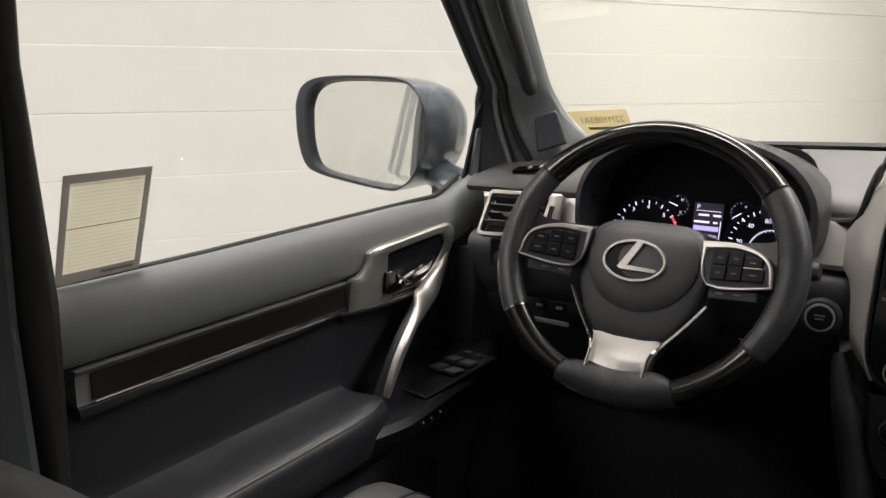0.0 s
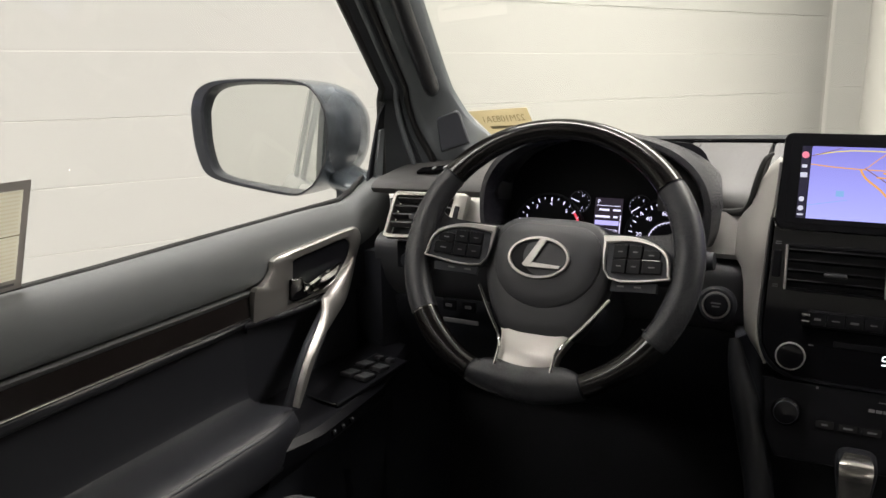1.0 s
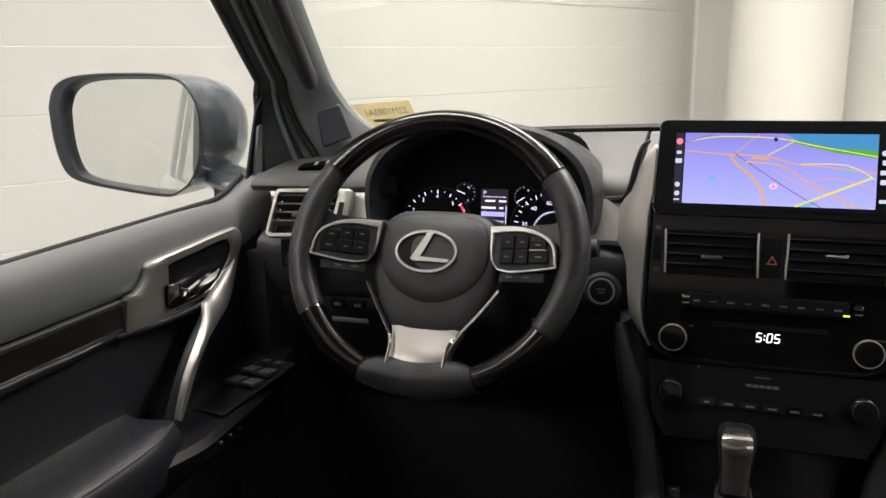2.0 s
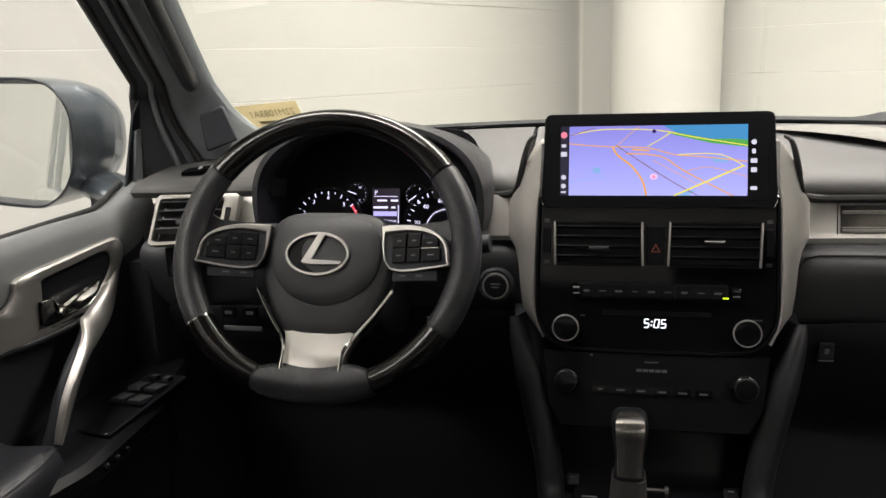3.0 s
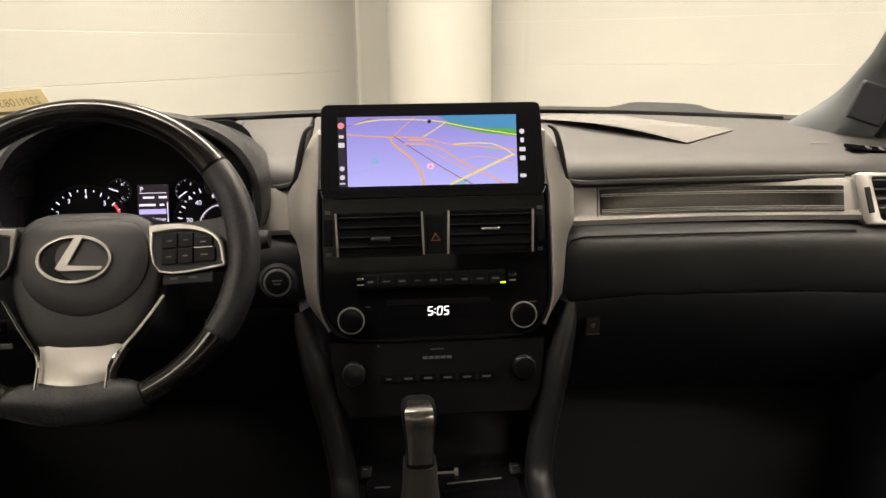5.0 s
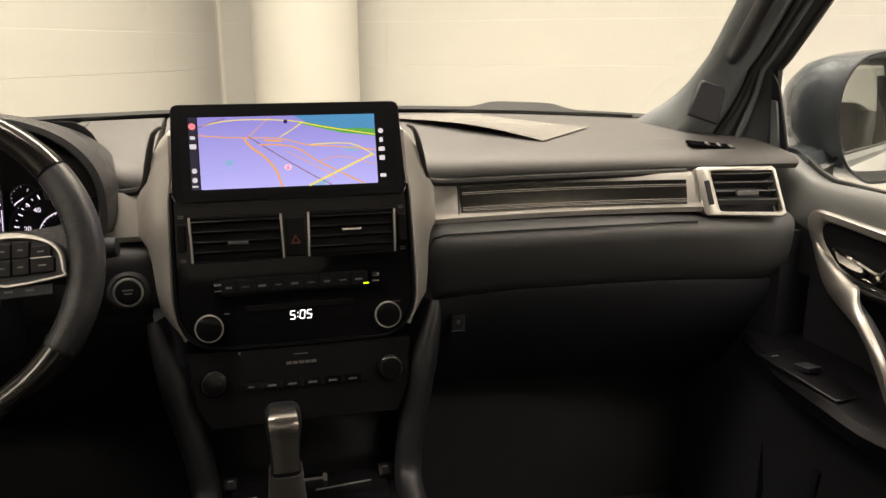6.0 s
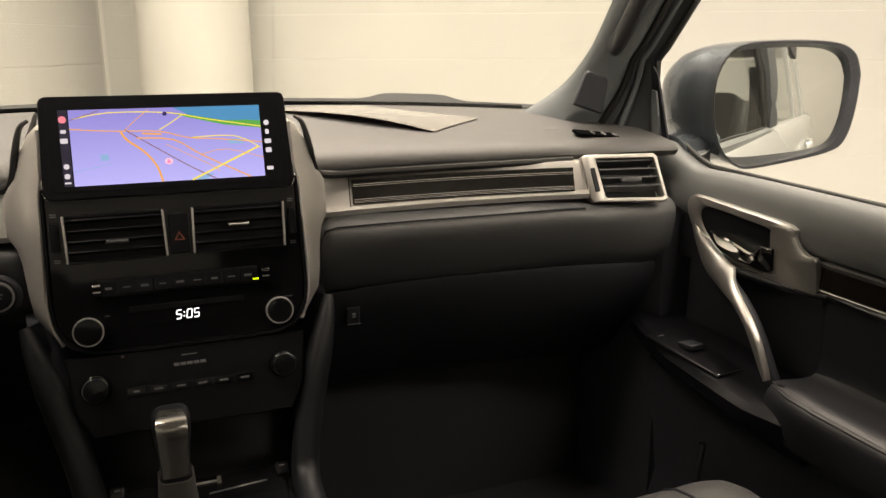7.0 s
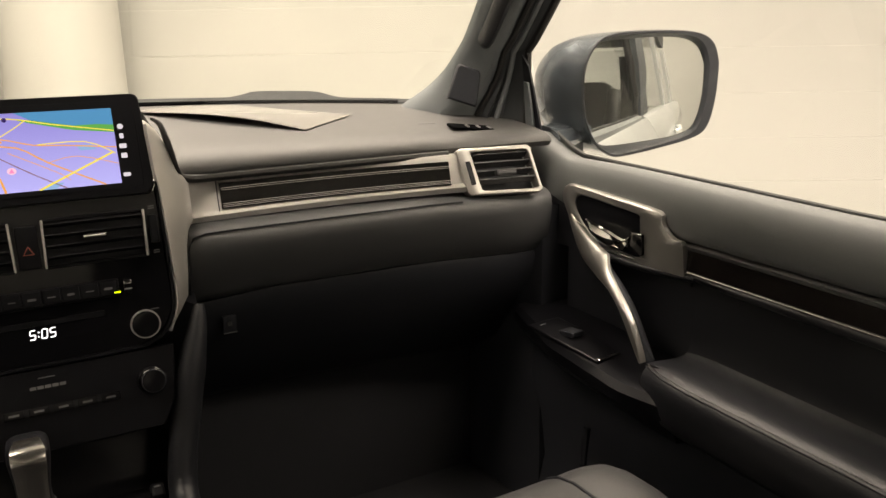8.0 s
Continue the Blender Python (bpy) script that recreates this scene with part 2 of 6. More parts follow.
def text_mesh(body, size, m, depth=0.0, align="CENTER"):
    cu = bpy.data.curves.new("text", "FONT")
    cu.body, cu.size, cu.align_x, cu.align_y, cu.extrude = body, size, align, "CENTER", depth
    ob = new("text", cu)
    me = bpy.data.meshes.new_from_object(ob.evaluated_get(bpy.context.evaluated_depsgraph_get()))
    bm = bmesh.new()
    bm.from_mesh(me)
    bpy.data.objects.remove(ob)
    bpy.data.curves.remove(cu)
    bpy.data.meshes.remove(me)
    bmesh.ops.transform(bm, matrix=m, verts=bm.verts)
    return bm


def stitches(path, gap, length, rad, material, name, parent):
    """A row of short raised threads along a line, in one mesh."""
    bm = BM()
    pts = [Vector(p) for p in path]
    run = 0.0
    for a, b in zip(pts, pts[1:]):
        d = (b - a)
        total = d.length
        if total < 1e-6:
            continue
        d.normalize()
        while run < total:
            p = a + d * run
            tube(bm, [p, p + d * length * 0.5, p + d * length], [rad * 0.5, rad, rad * 0.5], seg=5)
            run += gap
        run -= total
    ob = part(name, bm, material, parent)
    ob["kind"] = "stuff"
    return ob


# ---- the booth ----
def slab(name, a, b, z0, z1, material):
    """A box from corner a to b on the plan turned with the booth, as distances along its two walls."""
    bm = BM()
    pts = [CORNER + ALONG_R * x + ALONG_L * y for x, y in ((a[0], a[1]), (b[0], a[1]), (b[0], b[1]), (a[0], b[1]))]
    loft(bm, [[Vector((p.x, p.y, z)) for p in pts] for z in (z0, z1)])
    return tagged(part(name, bm, material, smooth=False), kind="structure")


floor = tagged(slab("floor", (-0.3, -0.3), (ROOM + 0.3, ROOM + 0.3), -0.2, 0.0, FLOOR), "smooth light grey sealed concrete booth floor", "floor")
ceiling = tagged(slab("ceiling", (-0.3, -0.3), (ROOM + 0.3, ROOM + 0.3), HIGH, HIGH + 0.2, CEIL), "plain white painted ceiling of the booth", "ceiling")
wall_left = tagged(slab("wall_1", (-0.3, 0.0), (0.0, ROOM), 0, HIGH, MORTAR), "white painted concrete block wall beside the car", "wall")
wall_right = tagged(slab("wall_2", (-0.3, -0.3), (ROOM, 0.0), 0, HIGH, MORTAR), "white painted concrete block wall ahead of the car", "wall")
tagged(slab("wall_3", (ROOM, -0.3), (ROOM + 0.3, ROOM), 0, HIGH, WALL), "plain white painted wall", "wall")
tagged(slab("wall_4", (-0.3, ROOM), (ROOM + 0.3, ROOM + 0.3), 0, HIGH, WALL), "plain white painted wall behind the car", "wall")

# painted block courses, laid a little proud of their joints
def lay_courses(wall, along, inward, high, first):
    bm = BM()
    box(bm, Matrix.Identity(4), ROOM - 0.02, high - 0.0026, 0.0102, 0.0015, 2, z=-0.0086)
    pattern = part("course", bm, WALL, wall)
    mesh = pattern.data
    bpy.data.objects.remove(pattern)
    turn = Matrix((along.to_tuple(), (0, 0, 1), inward.to_tuple())).transposed().to_4x4()
    i, z = 0, first
    while z + high < HIGH:
        ob = new("block_course", mesh)
        ob.parent = wall
        out = random.Random(i * 7 + len(wall.name)).uniform(-0.0012, 0.0012)
        ob.matrix_local = Matrix.Translation(CORNER + along * (ROOM / 2 + 0.012) + inward * out + Vector((0, 0, z + high / 2))) @ turn
        i, z = i + 1, z + high


lay_courses(wall_right, ALONG_R, ALONG_L, 0.2242, 0.0)
lay_courses(wall_left, ALONG_L, ALONG_R, 0.195, 0.15)

bm = BM()
lathe(bm, Matrix.Translation((0.25, 4.0, 0)), [(0.27, 0.0), (0.27, HIGH)], 64)
tagged(part("column", bm, COLUMN), "round white painted column in the booth corner", "column", kind="structure")


# ---- car shell: floor, roof, windscreen, pillars ----
def strip(bm, prof, ys, f=None):
    """A profile of (|x|, z) drawn along y, mirrored by the caller."""
    loft(bm, [[Vector(f(a, y, z)) if f else Vector((a, y, z)) for a, z in prof] for y in ys])
    return bm


bm = BM()
box(bm, Matrix.Translation((0, -0.2, 0.56)), 1.5, 2.9, 0.06, 0.01)
tagged(part("cabin_floor", bm, CARPET), "black carpeted cabin floor pan", "car floor", kind="structure")

bm = BM()
loft(bm, [[Vector((x, y, z0 + 0.05 * (1 - (x / 0.72) ** 2))) for x in (-0.72, -0.5, -0.25, 0, 0.25, 0.5, 0.72)] +
          [Vector((x, y, z0 + 0.09 + 0.05 * (1 - (x / 0.72) ** 2))) for x in (0.72, 0.5, 0.25, 0, -0.25, -0.5, -0.72)]
          for y, z0 in ((0.56, 1.74), (0.35, 1.79), (-0.5, 1.82), (-1.7, 1.78))])
tagged(part("car_roof", bm, HEADLINER), "dark grey fabric lined roof of the car", "car roof", kind="structure")


def ws_y(x, z):
    """The windscreen's inner face."""
    return 1.03 + 0.10 * (1 - (x / 0.70) ** 2) - (z - 1.31) * 0.97


bm = BM()
grid = []
for k in range(9):
    z = 1.285 + (1.78 - 1.285) * k / 8
    half = 0.705 - 0.08 * k / 8
    row = [Vector((half * (j / 8 - 1), 0, z)) for j in range(17)]
    grid.append([Vector((p.x, ws_y(p.x, z), z)) for p in row])
loft(bm, grid, closed=False, caps=False)
windscreen = tagged(part("windscreen", bm, WSGLASS), "clear curved laminated glass windscreen", "windscreen", kind="structure")
windscreen.visible_shadow = False

bm = BM()
loft(bm, [[Vector((x, y + d, z)) for x in (-0.8, -0.4, 0, 0.4, 0.8) for d in (0,)] + [Vector((x, y + 0.03, z - 0.02)) for x in (0.8, 0.4, 0, -0.4, -0.8)] for y, z in ((1.2, 1.22), (1.8, 1.19), (2.3, 1.12), (2.42, 0.95))])
bonnet = tagged(part("car_bonnet", bm, BODY), "silver painted bonnet beyond the windscreen", "car bonnet", kind="structure")

bm = BM()
for x in (-1, 1):
    loft(bm, [[Vector((x * a, y, z)) for a, z in ((0.80, 1.221), (0.80, 0.55), (0.90, 0.55), (0.925, 0.8), (0.93, 1.05), (0.90, 1.13), (0.845, 1.211), (0.825, 1.221))] for y in (1.15, 0.95)])
    loft(bm, [[Vector((x * a, y, z)) for a, z in ((0.83, 1.211), (0.81, 0.55), (0.90, 0.55), (0.925, 0.8), (0.93, 1.05), (0.90, 1.13), (0.845, 1.211), (0.84, 1.216))] for y in (0.948, 0.06)])
    loft(bm, [[Vector((x * a, y, z)) for a, z in ((0.76, 1.221), (0.76, 0.55), (0.90, 0.55), (0.925, 0.8), (0.93, 1.05), (0.90, 1.13), (0.845, 1.211), (0.825, 1.221))] for y in (0.052, -0.9)])
    loft(bm, [[Vector((x * a, y, z)) for a, z in ((0.76, 1.221), (0.76, 0.55), (0.90, 0.55), (0.925, 0.8), (0.93, 1.05), (0.90, 1.13), (0.845, 1.211), (0.825, 1.221))] for y in (-0.908, -2.2)])
    for y0, y1 in ((-0.86, -0.95), (-1.55, -1.75)):
        loft(bm, [[Vector((x * a, y, z)) for a, y in ((a0, y0), (a0 + 0.03, y0), (a0 + 0.03, y1), (a0, y1))] for a0, z in ((0.80, 1.216), (0.70, 1.74))])
tagged(part("car_body_side", bm, BODY), "silver painted metal sides of the car body", "car body", kind="structure")

bm = BM()
for x in (-1, 1):
    tube(bm, [(x * 0.935, -0.62, 1.06), (x * 0.965, -0.66, 1.065), (x * 0.965, -0.8, 1.068), (x * 0.935, -0.84, 1.063)], 0.014, 8)
    tube(bm, [(x * 0.935, 0.28, 1.05), (x * 0.965, 0.24, 1.055), (x * 0.965, 0.1, 1.058), (x * 0.935, 0.06, 1.053)], 0.014, 8)
tagged(part("outer_handle", bm, BODY), "silver outer door pull handles", "door handle", kind="structure")

for x in (-1, 1):
    bm = BM()
    loft(bm, [[Vector((x * a, y, z)) for a, y in ((0.735, 0.79), (0.715, 0.83), (0.70, 1.0), (0.86, 1.0), (0.86, 0.825), (0.80, 0.79))] for z in (0.56, 0.9, 1.16)])
    tagged(part("kick_panel", bm, PLASTIC), "black plastic kick panel at the footwell side", "kick panel", kind="structure")
bm = BM()
box(bm, Matrix.Translation((0, -2.16, 0.9)), 1.5, 0.06, 0.6, 0.01, z=-0.35)
box(bm, Matrix.Translation((0, -1.15, 1.0)), 1.3, 0.16, 0.7, 0.05, 3, z=-0.35)
tagged(part("rear_bulkhead", bm, PLASTIC), "dark rear seat back and tailgate", "car rear", kind="structure")

bm = BM()
loft(bm, [[Vector((-0.72, -2.2, 1.24)), Vector((-0.66, -1.72, 1.80))], [Vector((0.72, -2.2, 1.24)), Vector((0.66, -1.72, 1.80))]], closed=False, caps=False)
tagged(part("rear_window", bm, TINTED), "dark tinted rear window glass", "car window", kind="structure")
for x in (-1, 1):
    # rear side glass
    bm = BM()
    loft(bm, [[Vector((x * 0.815, y, 1.23)), Vector((x * 0.71, y, 1.74))] for y in (-0.02, -0.87)], closed=False, caps=False)
    loft(bm, [[Vector((x * 0.815, y, 1.23)), Vector((x * 0.71, y, 1.74))] for y in (-0.94, -1.55)], closed=False, caps=False)
    g = tagged(part("rear_side_window", bm, TINTED), "dark tinted rear side window glass", "car window", kind="structure")
    # front side glass
    bm = BM()
    loft(bm, [[Vector((x * (0.806 - 0.215 * (z - 1.2)), y, z)) for y in (0.06, 0.87 - max(0, z - 1.40) * 1.33)] for z in (1.20, 1.40, 1.50, 1.60, 1.72)], closed=False, caps=False)
    g = tagged(part("front_side_window", bm, GLASS), "clear front door window glass, closed", "car window", kind="structure")
    g.visible_shadow = False


# ---- pillars ----
def front_pillar(s):
    p = thing("front_pillar", "dark grey front pillar trim beside the windscreen", "pillar trim", (s * 0.7, 0.95, 1.28), "front pillars")

    def W(z):
        x = float(np.interp(z, (1.27, 1.30, 1.32, 1.335, 1.35, 1.38, 1.425, 1.55, 1.76), (0.575, 0.600, 0.622, 0.641, 0.656, 0.671, 0.678, 0.664, 0.62)))
        return Vector((s * x, 1.03 - (z - 1.31) * 0.96, z))

    def D(z):
        if z < 1.405:
            return Vector((s * (0.787 if s < 0 else 0.772), 0.884 if s < 0 else 0.890, z))
        return Vector((s * (0.774 - (z - 1.405) * 0.29), 0.884 - (z - 1.405) * 1.33, z))
    zs = [1.27, 1.295, 1.315, 1.335, 1.355, 1.375, 1.40, 1.42, 1.45, 1.50, 1.56, 1.64, 1.76]
    # trim: from the glass edge to the seal
    bm = BM()
    rings = []
    for z in zs:
        w, d = W(z), D(z)
        k = w.lerp(d, 0.60)
        n = Vector((-s * 0.42, -0.9, 0))
        swell = 0.012
        low = max(0.0, 1.36 - z) * 0.5
        rings.append([w + Vector((0, 0.02, 0)), w, w.lerp(d, 0.12) + n * swell * 0.8, w.lerp(d, 0.32) + n * (swell + low * 0.4), w.lerp(d, 0.5) + n * swell, k, k + Vector((s * 0.01, 0.04, 0))])
    loft(bm, rings)
    part("trim", bm, PILLAR, p)
    # door frame with its seals
    bm = BM()
    rings = []
    for z in zs:
        w, d = W(z), D(z)
        rings.append([w.lerp(d, 0.595) + Vector((0, 0.004, 0)), w.lerp(d, 0.70) + Vector((0, -0.004, 0)), w.lerp(d, 0.74) + Vector((0, 0.006, 0)), w.lerp(d, 0.80) + Vector((0, 0.003, 0)),
                      w.lerp(d, 0.84) + Vector((0, 0.008, 0)), w.lerp(d, 0.97), d + Vector((s * 0.004, 0.004, 0)), d + Vector((s * 0.01, 0.05, 0)), w.lerp(d, 0.6) + Vector((0, 0.05, 0))])
    loft(bm, rings)
    part("door_frame", bm, FRAMEGREY, p, "black door frame beside the trim")
    for f, r, m in ((0.63, 0.005, RUBBER), (0.77, 0.0045, PILLAR), (0.985, 0.006, RUBBER)):
        bm = BM()
        tube(bm, [W(z).lerp(D(z), f) + Vector((0, -0.002, 0)) for z in zs], r, 8)
        part("seal", bm, m, p, "rubber seal strip")
    # corner panel behind the mirror
    inset = Vector((0, 0, 0)) if s < 0 else Vector((-0.016, 0.008, 0))
    bm = BM()
    q = [Vector((s * 0.792, 0.882, 1.25)), Vector((s * 0.796, 0.842, 1.25)), Vector((s * 0.781, 0.866, 1.375)), Vector((s * 0.778, 0.882, 1.395))]
    q = [v + inset for v in q]
    loft(bm, [q, [v + Vector((-s * 0.005, -0.002, 0)) for v in q]])
    part("corner_panel", bm, DARK, p)
    bm = BM()
    q = [Vector((s * 0.788, 0.878, 1.262)), Vector((s * 0.789, 0.856, 1.262)), Vector((s * 0.781, 0.866, 1.350)), Vector((s * 0.781, 0.878, 1.352))]
    q = [v + inset for v in q]
    loft(bm, [q, [v + Vector((-s * 0.009, -0.005, 0)) for v in q]])
    part("corner_cover", bm, PILLAR, p)
    # small loudspeaker cover
    m = Matrix.Translation((s * 0.668, 0.925, 1.3475)) @ on(0, 0, 0, 2, -s * 24)
    outline = [(-s * 0.029, -0.020), (s * 0.018, -0.036), (s * 0.021, -0.033), (s * 0.027, 0.018), (s * 0.024, 0.024), (-s * 0.006, 0.035), (-s * 0.011, 0.032)]
    bm = BM()
    plate(bm, m, outline, 0.020, z=-0.013, edge=0.004)
    cover = part("speaker_cover", bm, PLASTIC, p, "small grey loudspeaker cover")
    # handle on the pillar
    return p, W, D


def grab_handle(s, W, D):
    h = thing("grab_handle", "dark grab handle fixed to the pillar", "grab handle", W(1.43).to_tuple(), "pillar handles")
    n = Vector((-s * 0.42, -0.9, 0.15))
    zs = [1.418, 1.425, 1.44, 1.47, 1.52, 1.58, 1.66]
    lift = [0.008, 0.03, 0.042, 0.046, 0.048, 0.048, 0.048]
    pts = [W(z).lerp(D(z), 0.24) + n * k for z, k in zip(zs, lift)]
    bm = BM()
    tube(bm, smooth_line(pts, 4), [0.010] + [0.0125] * (len(smooth_line(pts, 4)) - 1), 12, flat=1.3)
    part("grip", bm, LEATHER, h)
    bm = BM()
    lathe(bm, Matrix.Translation(W(1.422).lerp(D(1.422), 0.26) + n * 0.004) @ Matrix.Rotation(radians(-s * 24), 4, "Z") @ on(0, 0, 0, 40), [(0.014, 0), (0.014, 0.02), (0.011, 0.028)], 16)
    part("foot", bm, PILLAR, h)


for s in (-1, 1):
    _, W, D = front_pillar(s)
    grab_handle(s, W, D)


def middle_pillar(s):
    p = thing("middle_pillar", "dark grey door pillar trim with seat belt", "pillar trim", (s * 0.77, 0.0, 0.6), "door pillars")
    bm = BM()
    loft(bm, [[Vector((s * a, y, z)) for a, y in ((x0 + 0.05, 0.06), (x0 + 0.005, 0.06), (x0 - 0.012, 0.045), (x0 - 0.018, -0.02), (x0 - 0.01, -0.13), (x0 + 0.05, -0.14))]
              for x0, z in ((0.752, 0.6), (0.752, 1.0), (0.765, 1.22), (0.75, 1.45), (0.70, 1.78))])
    part("trim", bm, FRAMEGREY, p)
    bm = BM()
    tube(bm, [(s * 0.71, -0.02, 1.50), (s * 0.725, -0.01, 1.3), (s * 0.73, 0.0, 1.0), (s * 0.735, 0.01, 0.65)], 0.024, 10, up=(0, 1, 0), flat=0.08)
    part("seat_belt", bm, RUBBER, p, "black woven seat belt strap")
    bm = BM()
    tube(bm, [(s * 0.785, 0.085, 0.6), (s * 0.785, 0.085, 1.23), (s * 0.765, 0.068, 1.45), (s * 0.70, 0.05, 1.75)], [0.013, 0.021, 0.016, 0.012], 10)
    part("seal", bm, RUBBER, p, "black rubber door seal")


for s in (-1, 1):
    middle_pillar(s)


# ---- doors ----
def car_door(s):
    side = "driver's" if s < 0 else "front passenger's"
    d = thing("front_door", f"closed black {side} door lining with silver latch trim and pull", "car door", (s * 0.77, 0.45, 0.62), "front doors")

    def X(a, y, z):
        return Vector((s * a, y, z))

    def swept(prof, ys, shift=lambda a, y, z: (a, y, z)):
        return loft(BM(), [[X(*shift(a, y, z)) for a, z in prof] for y in ys])
    ys = [0.10 + 0.02 * i for i in range(38)] + [0.85, 0.862]

    def sill(a, y, z):
        k = max(0.0, (y - 0.60) / 0.22)
        lift = 0.005 * min(1.0, max(0.0, (y - 0.3) / 0.36)) + 0.028 * max(0.0, (y - 0.775) / 0.075) ** 1.4
        return a - 0.010 * k * k, y, z + 0.001 + lift * min(1.0, max(0.0, (z - 1.157) / 0.06))
    part("sill_pad", swept([(0.83, 1.226), (0.808, 1.234), (0.798, 1.2365), (0.788, 1.2345), (0.7805, 1.228), (0.7752, 1.217), (0.7722, 1.204), (0.7714, 1.190), (0.7725, 1.177), (0.7755, 1.166), (0.780, 1.1595), (0.786, 1.1575), (0.83, 1.157)], ys, sill), SILL, d)
    bm = BM()
    tube(bm, [X(0.806, y, z) for y, z in ((0.09, 1.236), (0.3, 1.236), (0.5, 1.239), (0.66, 1.241), (0.775, 1.2425), (0.81, 1.252), (0.852, 1.272))], 0.0045, 8)
    part("belt_seal", bm, RUBBER, d)
    # flush trim band: silver edge, gloss inlay, bright line, soft ridge
    run = [0.112 + 0.0204 * i for i in range(21)]
    part("trim_band", swept([(0.80, 1.1575), (0.7765, 1.1570), (0.7738, 1.1562), (0.7760, 1.1518), (0.7772, 1.1510), (0.7780, 1.1210), (0.7770, 1.1195), (0.80, 1.1195)], run), SHADED_TRIM, d, "satin silver edge round the inlay, its shade put into the colour")
    bm = BM()
    pts = [(0.128, 1.1505), (0.128, 1.1220), (0.517, 1.1220), (0.517, 1.1505)]
    loft(bm, [[X(a, y, z) for y, z in pts] for a in (0.79, 0.7760, 0.7757)])
    part("inlay", bm, DOORWOOD, d, "dark gloss wood inlay strip")
    bm = BM()
    tube(bm, [X(0.7748, y, 1.1204) for y in (0.13, 0.3, 0.515)], 0.0009, 6)
    part("bright_line", bm, CHROME, d, "thin bright metal line")

    def low_edge(a, y, z):
        return a, y, z + (float(np.interp(y, (0.10, 0.30, 0.45, 0.52), (-0.0015, 0.0, 0.002, 0.005))) if z < 1.114 else 0.0)
    part("ridge", swept([(0.80, 1.1195), (0.7772, 1.1193), (0.7742, 1.1170), (0.7730, 1.1130), (0.7742, 1.1085), (0.778, 1.1055), (0.785, 1.1045), (0.80, 1.1045)], run, low_edge), LEATHER, d)
    # main panel, armrest and lower panel
    upper = [(0.80, 1.1115), (0.786, 1.1115), (0.7835, 1.098), (0.783, 1.082), (0.7835, 1.064), (0.7835, 1.05), (0.783, 1.033)]
    part("main_panel", swept(upper + [(0.783, 1.018), (0.783, 0.985), (0.80, 0.98)], [0.507 + 0.02 * i for i in range(14)], lambda a, y, z: (a - max(0, y - 0.66) * 0.12, y, z)), LEATHER, d)
    shelf = [(0.7815, 1.0180), (0.7785, 1.0105), (0.772, 1.0072), (0.758, 1.0064), (0.742, 1.0074), (0.727, 1.0092), (0.714, 1.0103), (0.704, 1.0101), (0.6955, 1.0085), (0.689, 1.0055), (0.6835, 1.0005), (0.6805, 0.993)]
    flank = [(0.679, 0.985), (0.680, 0.970), (0.682, 0.956), (0.684, 0.946), (0.687, 0.940), (0.695, 0.933), (0.72, 0.922), (0.80, 0.915)]
    part("armrest", swept(upper + shelf + flank, [0.10 + 0.0226 * i for i in range(19)], lambda a, y, z: (a + (0.016 * max(0, (y - 0.42) / 0.087) ** 2 if a < 0.70 else 0), y, z - (0.004 * max(0.0, (y - 0.455) / 0.052) ** 2 if 0.99 < z < 1.03 else 0))), LEATHER, d)
    stitches([X(0.6895, 0.10, 1.0064), X(0.6895, 0.42, 1.0064), X(0.6935, 0.465, 1.0064), X(0.7045, 0.505, 1.0064)], 0.0055, 0.0040, 0.0006, STITCH, "stitching", d)
    bm = BM()
    tube(bm, [X(0.6862, 0.10, 1.0034), X(0.6862, 0.42, 1.0034), X(0.690, 0.465, 1.0034), X(0.702, 0.505, 1.0034)], 0.0011, 6)
    part("seam", bm, DARK, d)
    # panel behind the latch
    part("latch_panel", swept([(0.80, 1.158), (0.781, 1.156), (0.779, 1.10), (0.80, 1.098)], [0.51 + 0.02 * i for i in range(17)], lambda a, y, z: (a - max(0, y - 0.70) * 0.15, y, z + max(0, y - 0.62) * 0.3 * (1 if z > 1.1 else 0))), LEATHER, d)
    # side of the armrest below the pull, and the ledge for switches
    part("ledge", swept([(0.80, 0.985), (0.74, 0.982), (0.677, 0.976), (0.668, 0.967), (0.669, 0.950), (0.70, 0.92), (0.80, 0.91)], [0.44 + 0.02 * i for i in range(20)], lambda a, y, z: (a + (0.018 * min(1.0, max(0.0, (0.525 - y) / 0.07)) if a < 0.70 else 0) + max(0, y - 0.68) * 0.25 * (0.80 - a) / 0.14, y, z + max(0, y - 0.5) * 0.06)), BEZEL, d)
    part("lower_panel", swept([(0.82, 0.93), (0.715, 0.925), (0.71, 0.88), (0.725, 0.80), (0.735, 0.72), (0.72, 0.66), (0.82, 0.64)], [0.10 + 0.05 * i for i in range(15)], lambda a, y, z: (a + 0.015 * math.sin((y - 0.1) * 3), y, z)), PLASTIC, d)
    bm = BM()
    tube(bm, smooth_line([X(0.70, 0.60, 0.70), X(0.695, 0.62, 0.78), X(0.70, 0.62, 0.86)], 4), 0.006, 8)
    part("pocket_edge", bm, PLASTIC, d)
    # latch trim: top, front and rear arms round the cup
    outer = [(0.5165, 1.1125), (0.5165, 1.158), (0.532, 1.1625), (0.545, 1.170), (0.5545, 1.182), (0.563, 1.1965), (0.650, 1.2015), (0.735, 1.2055), (0.762, 1.2040), (0.776, 1.190), (0.772, 1.168), (0.752, 1.140), (0.70, 1.116), (0.60, 1.1085)]
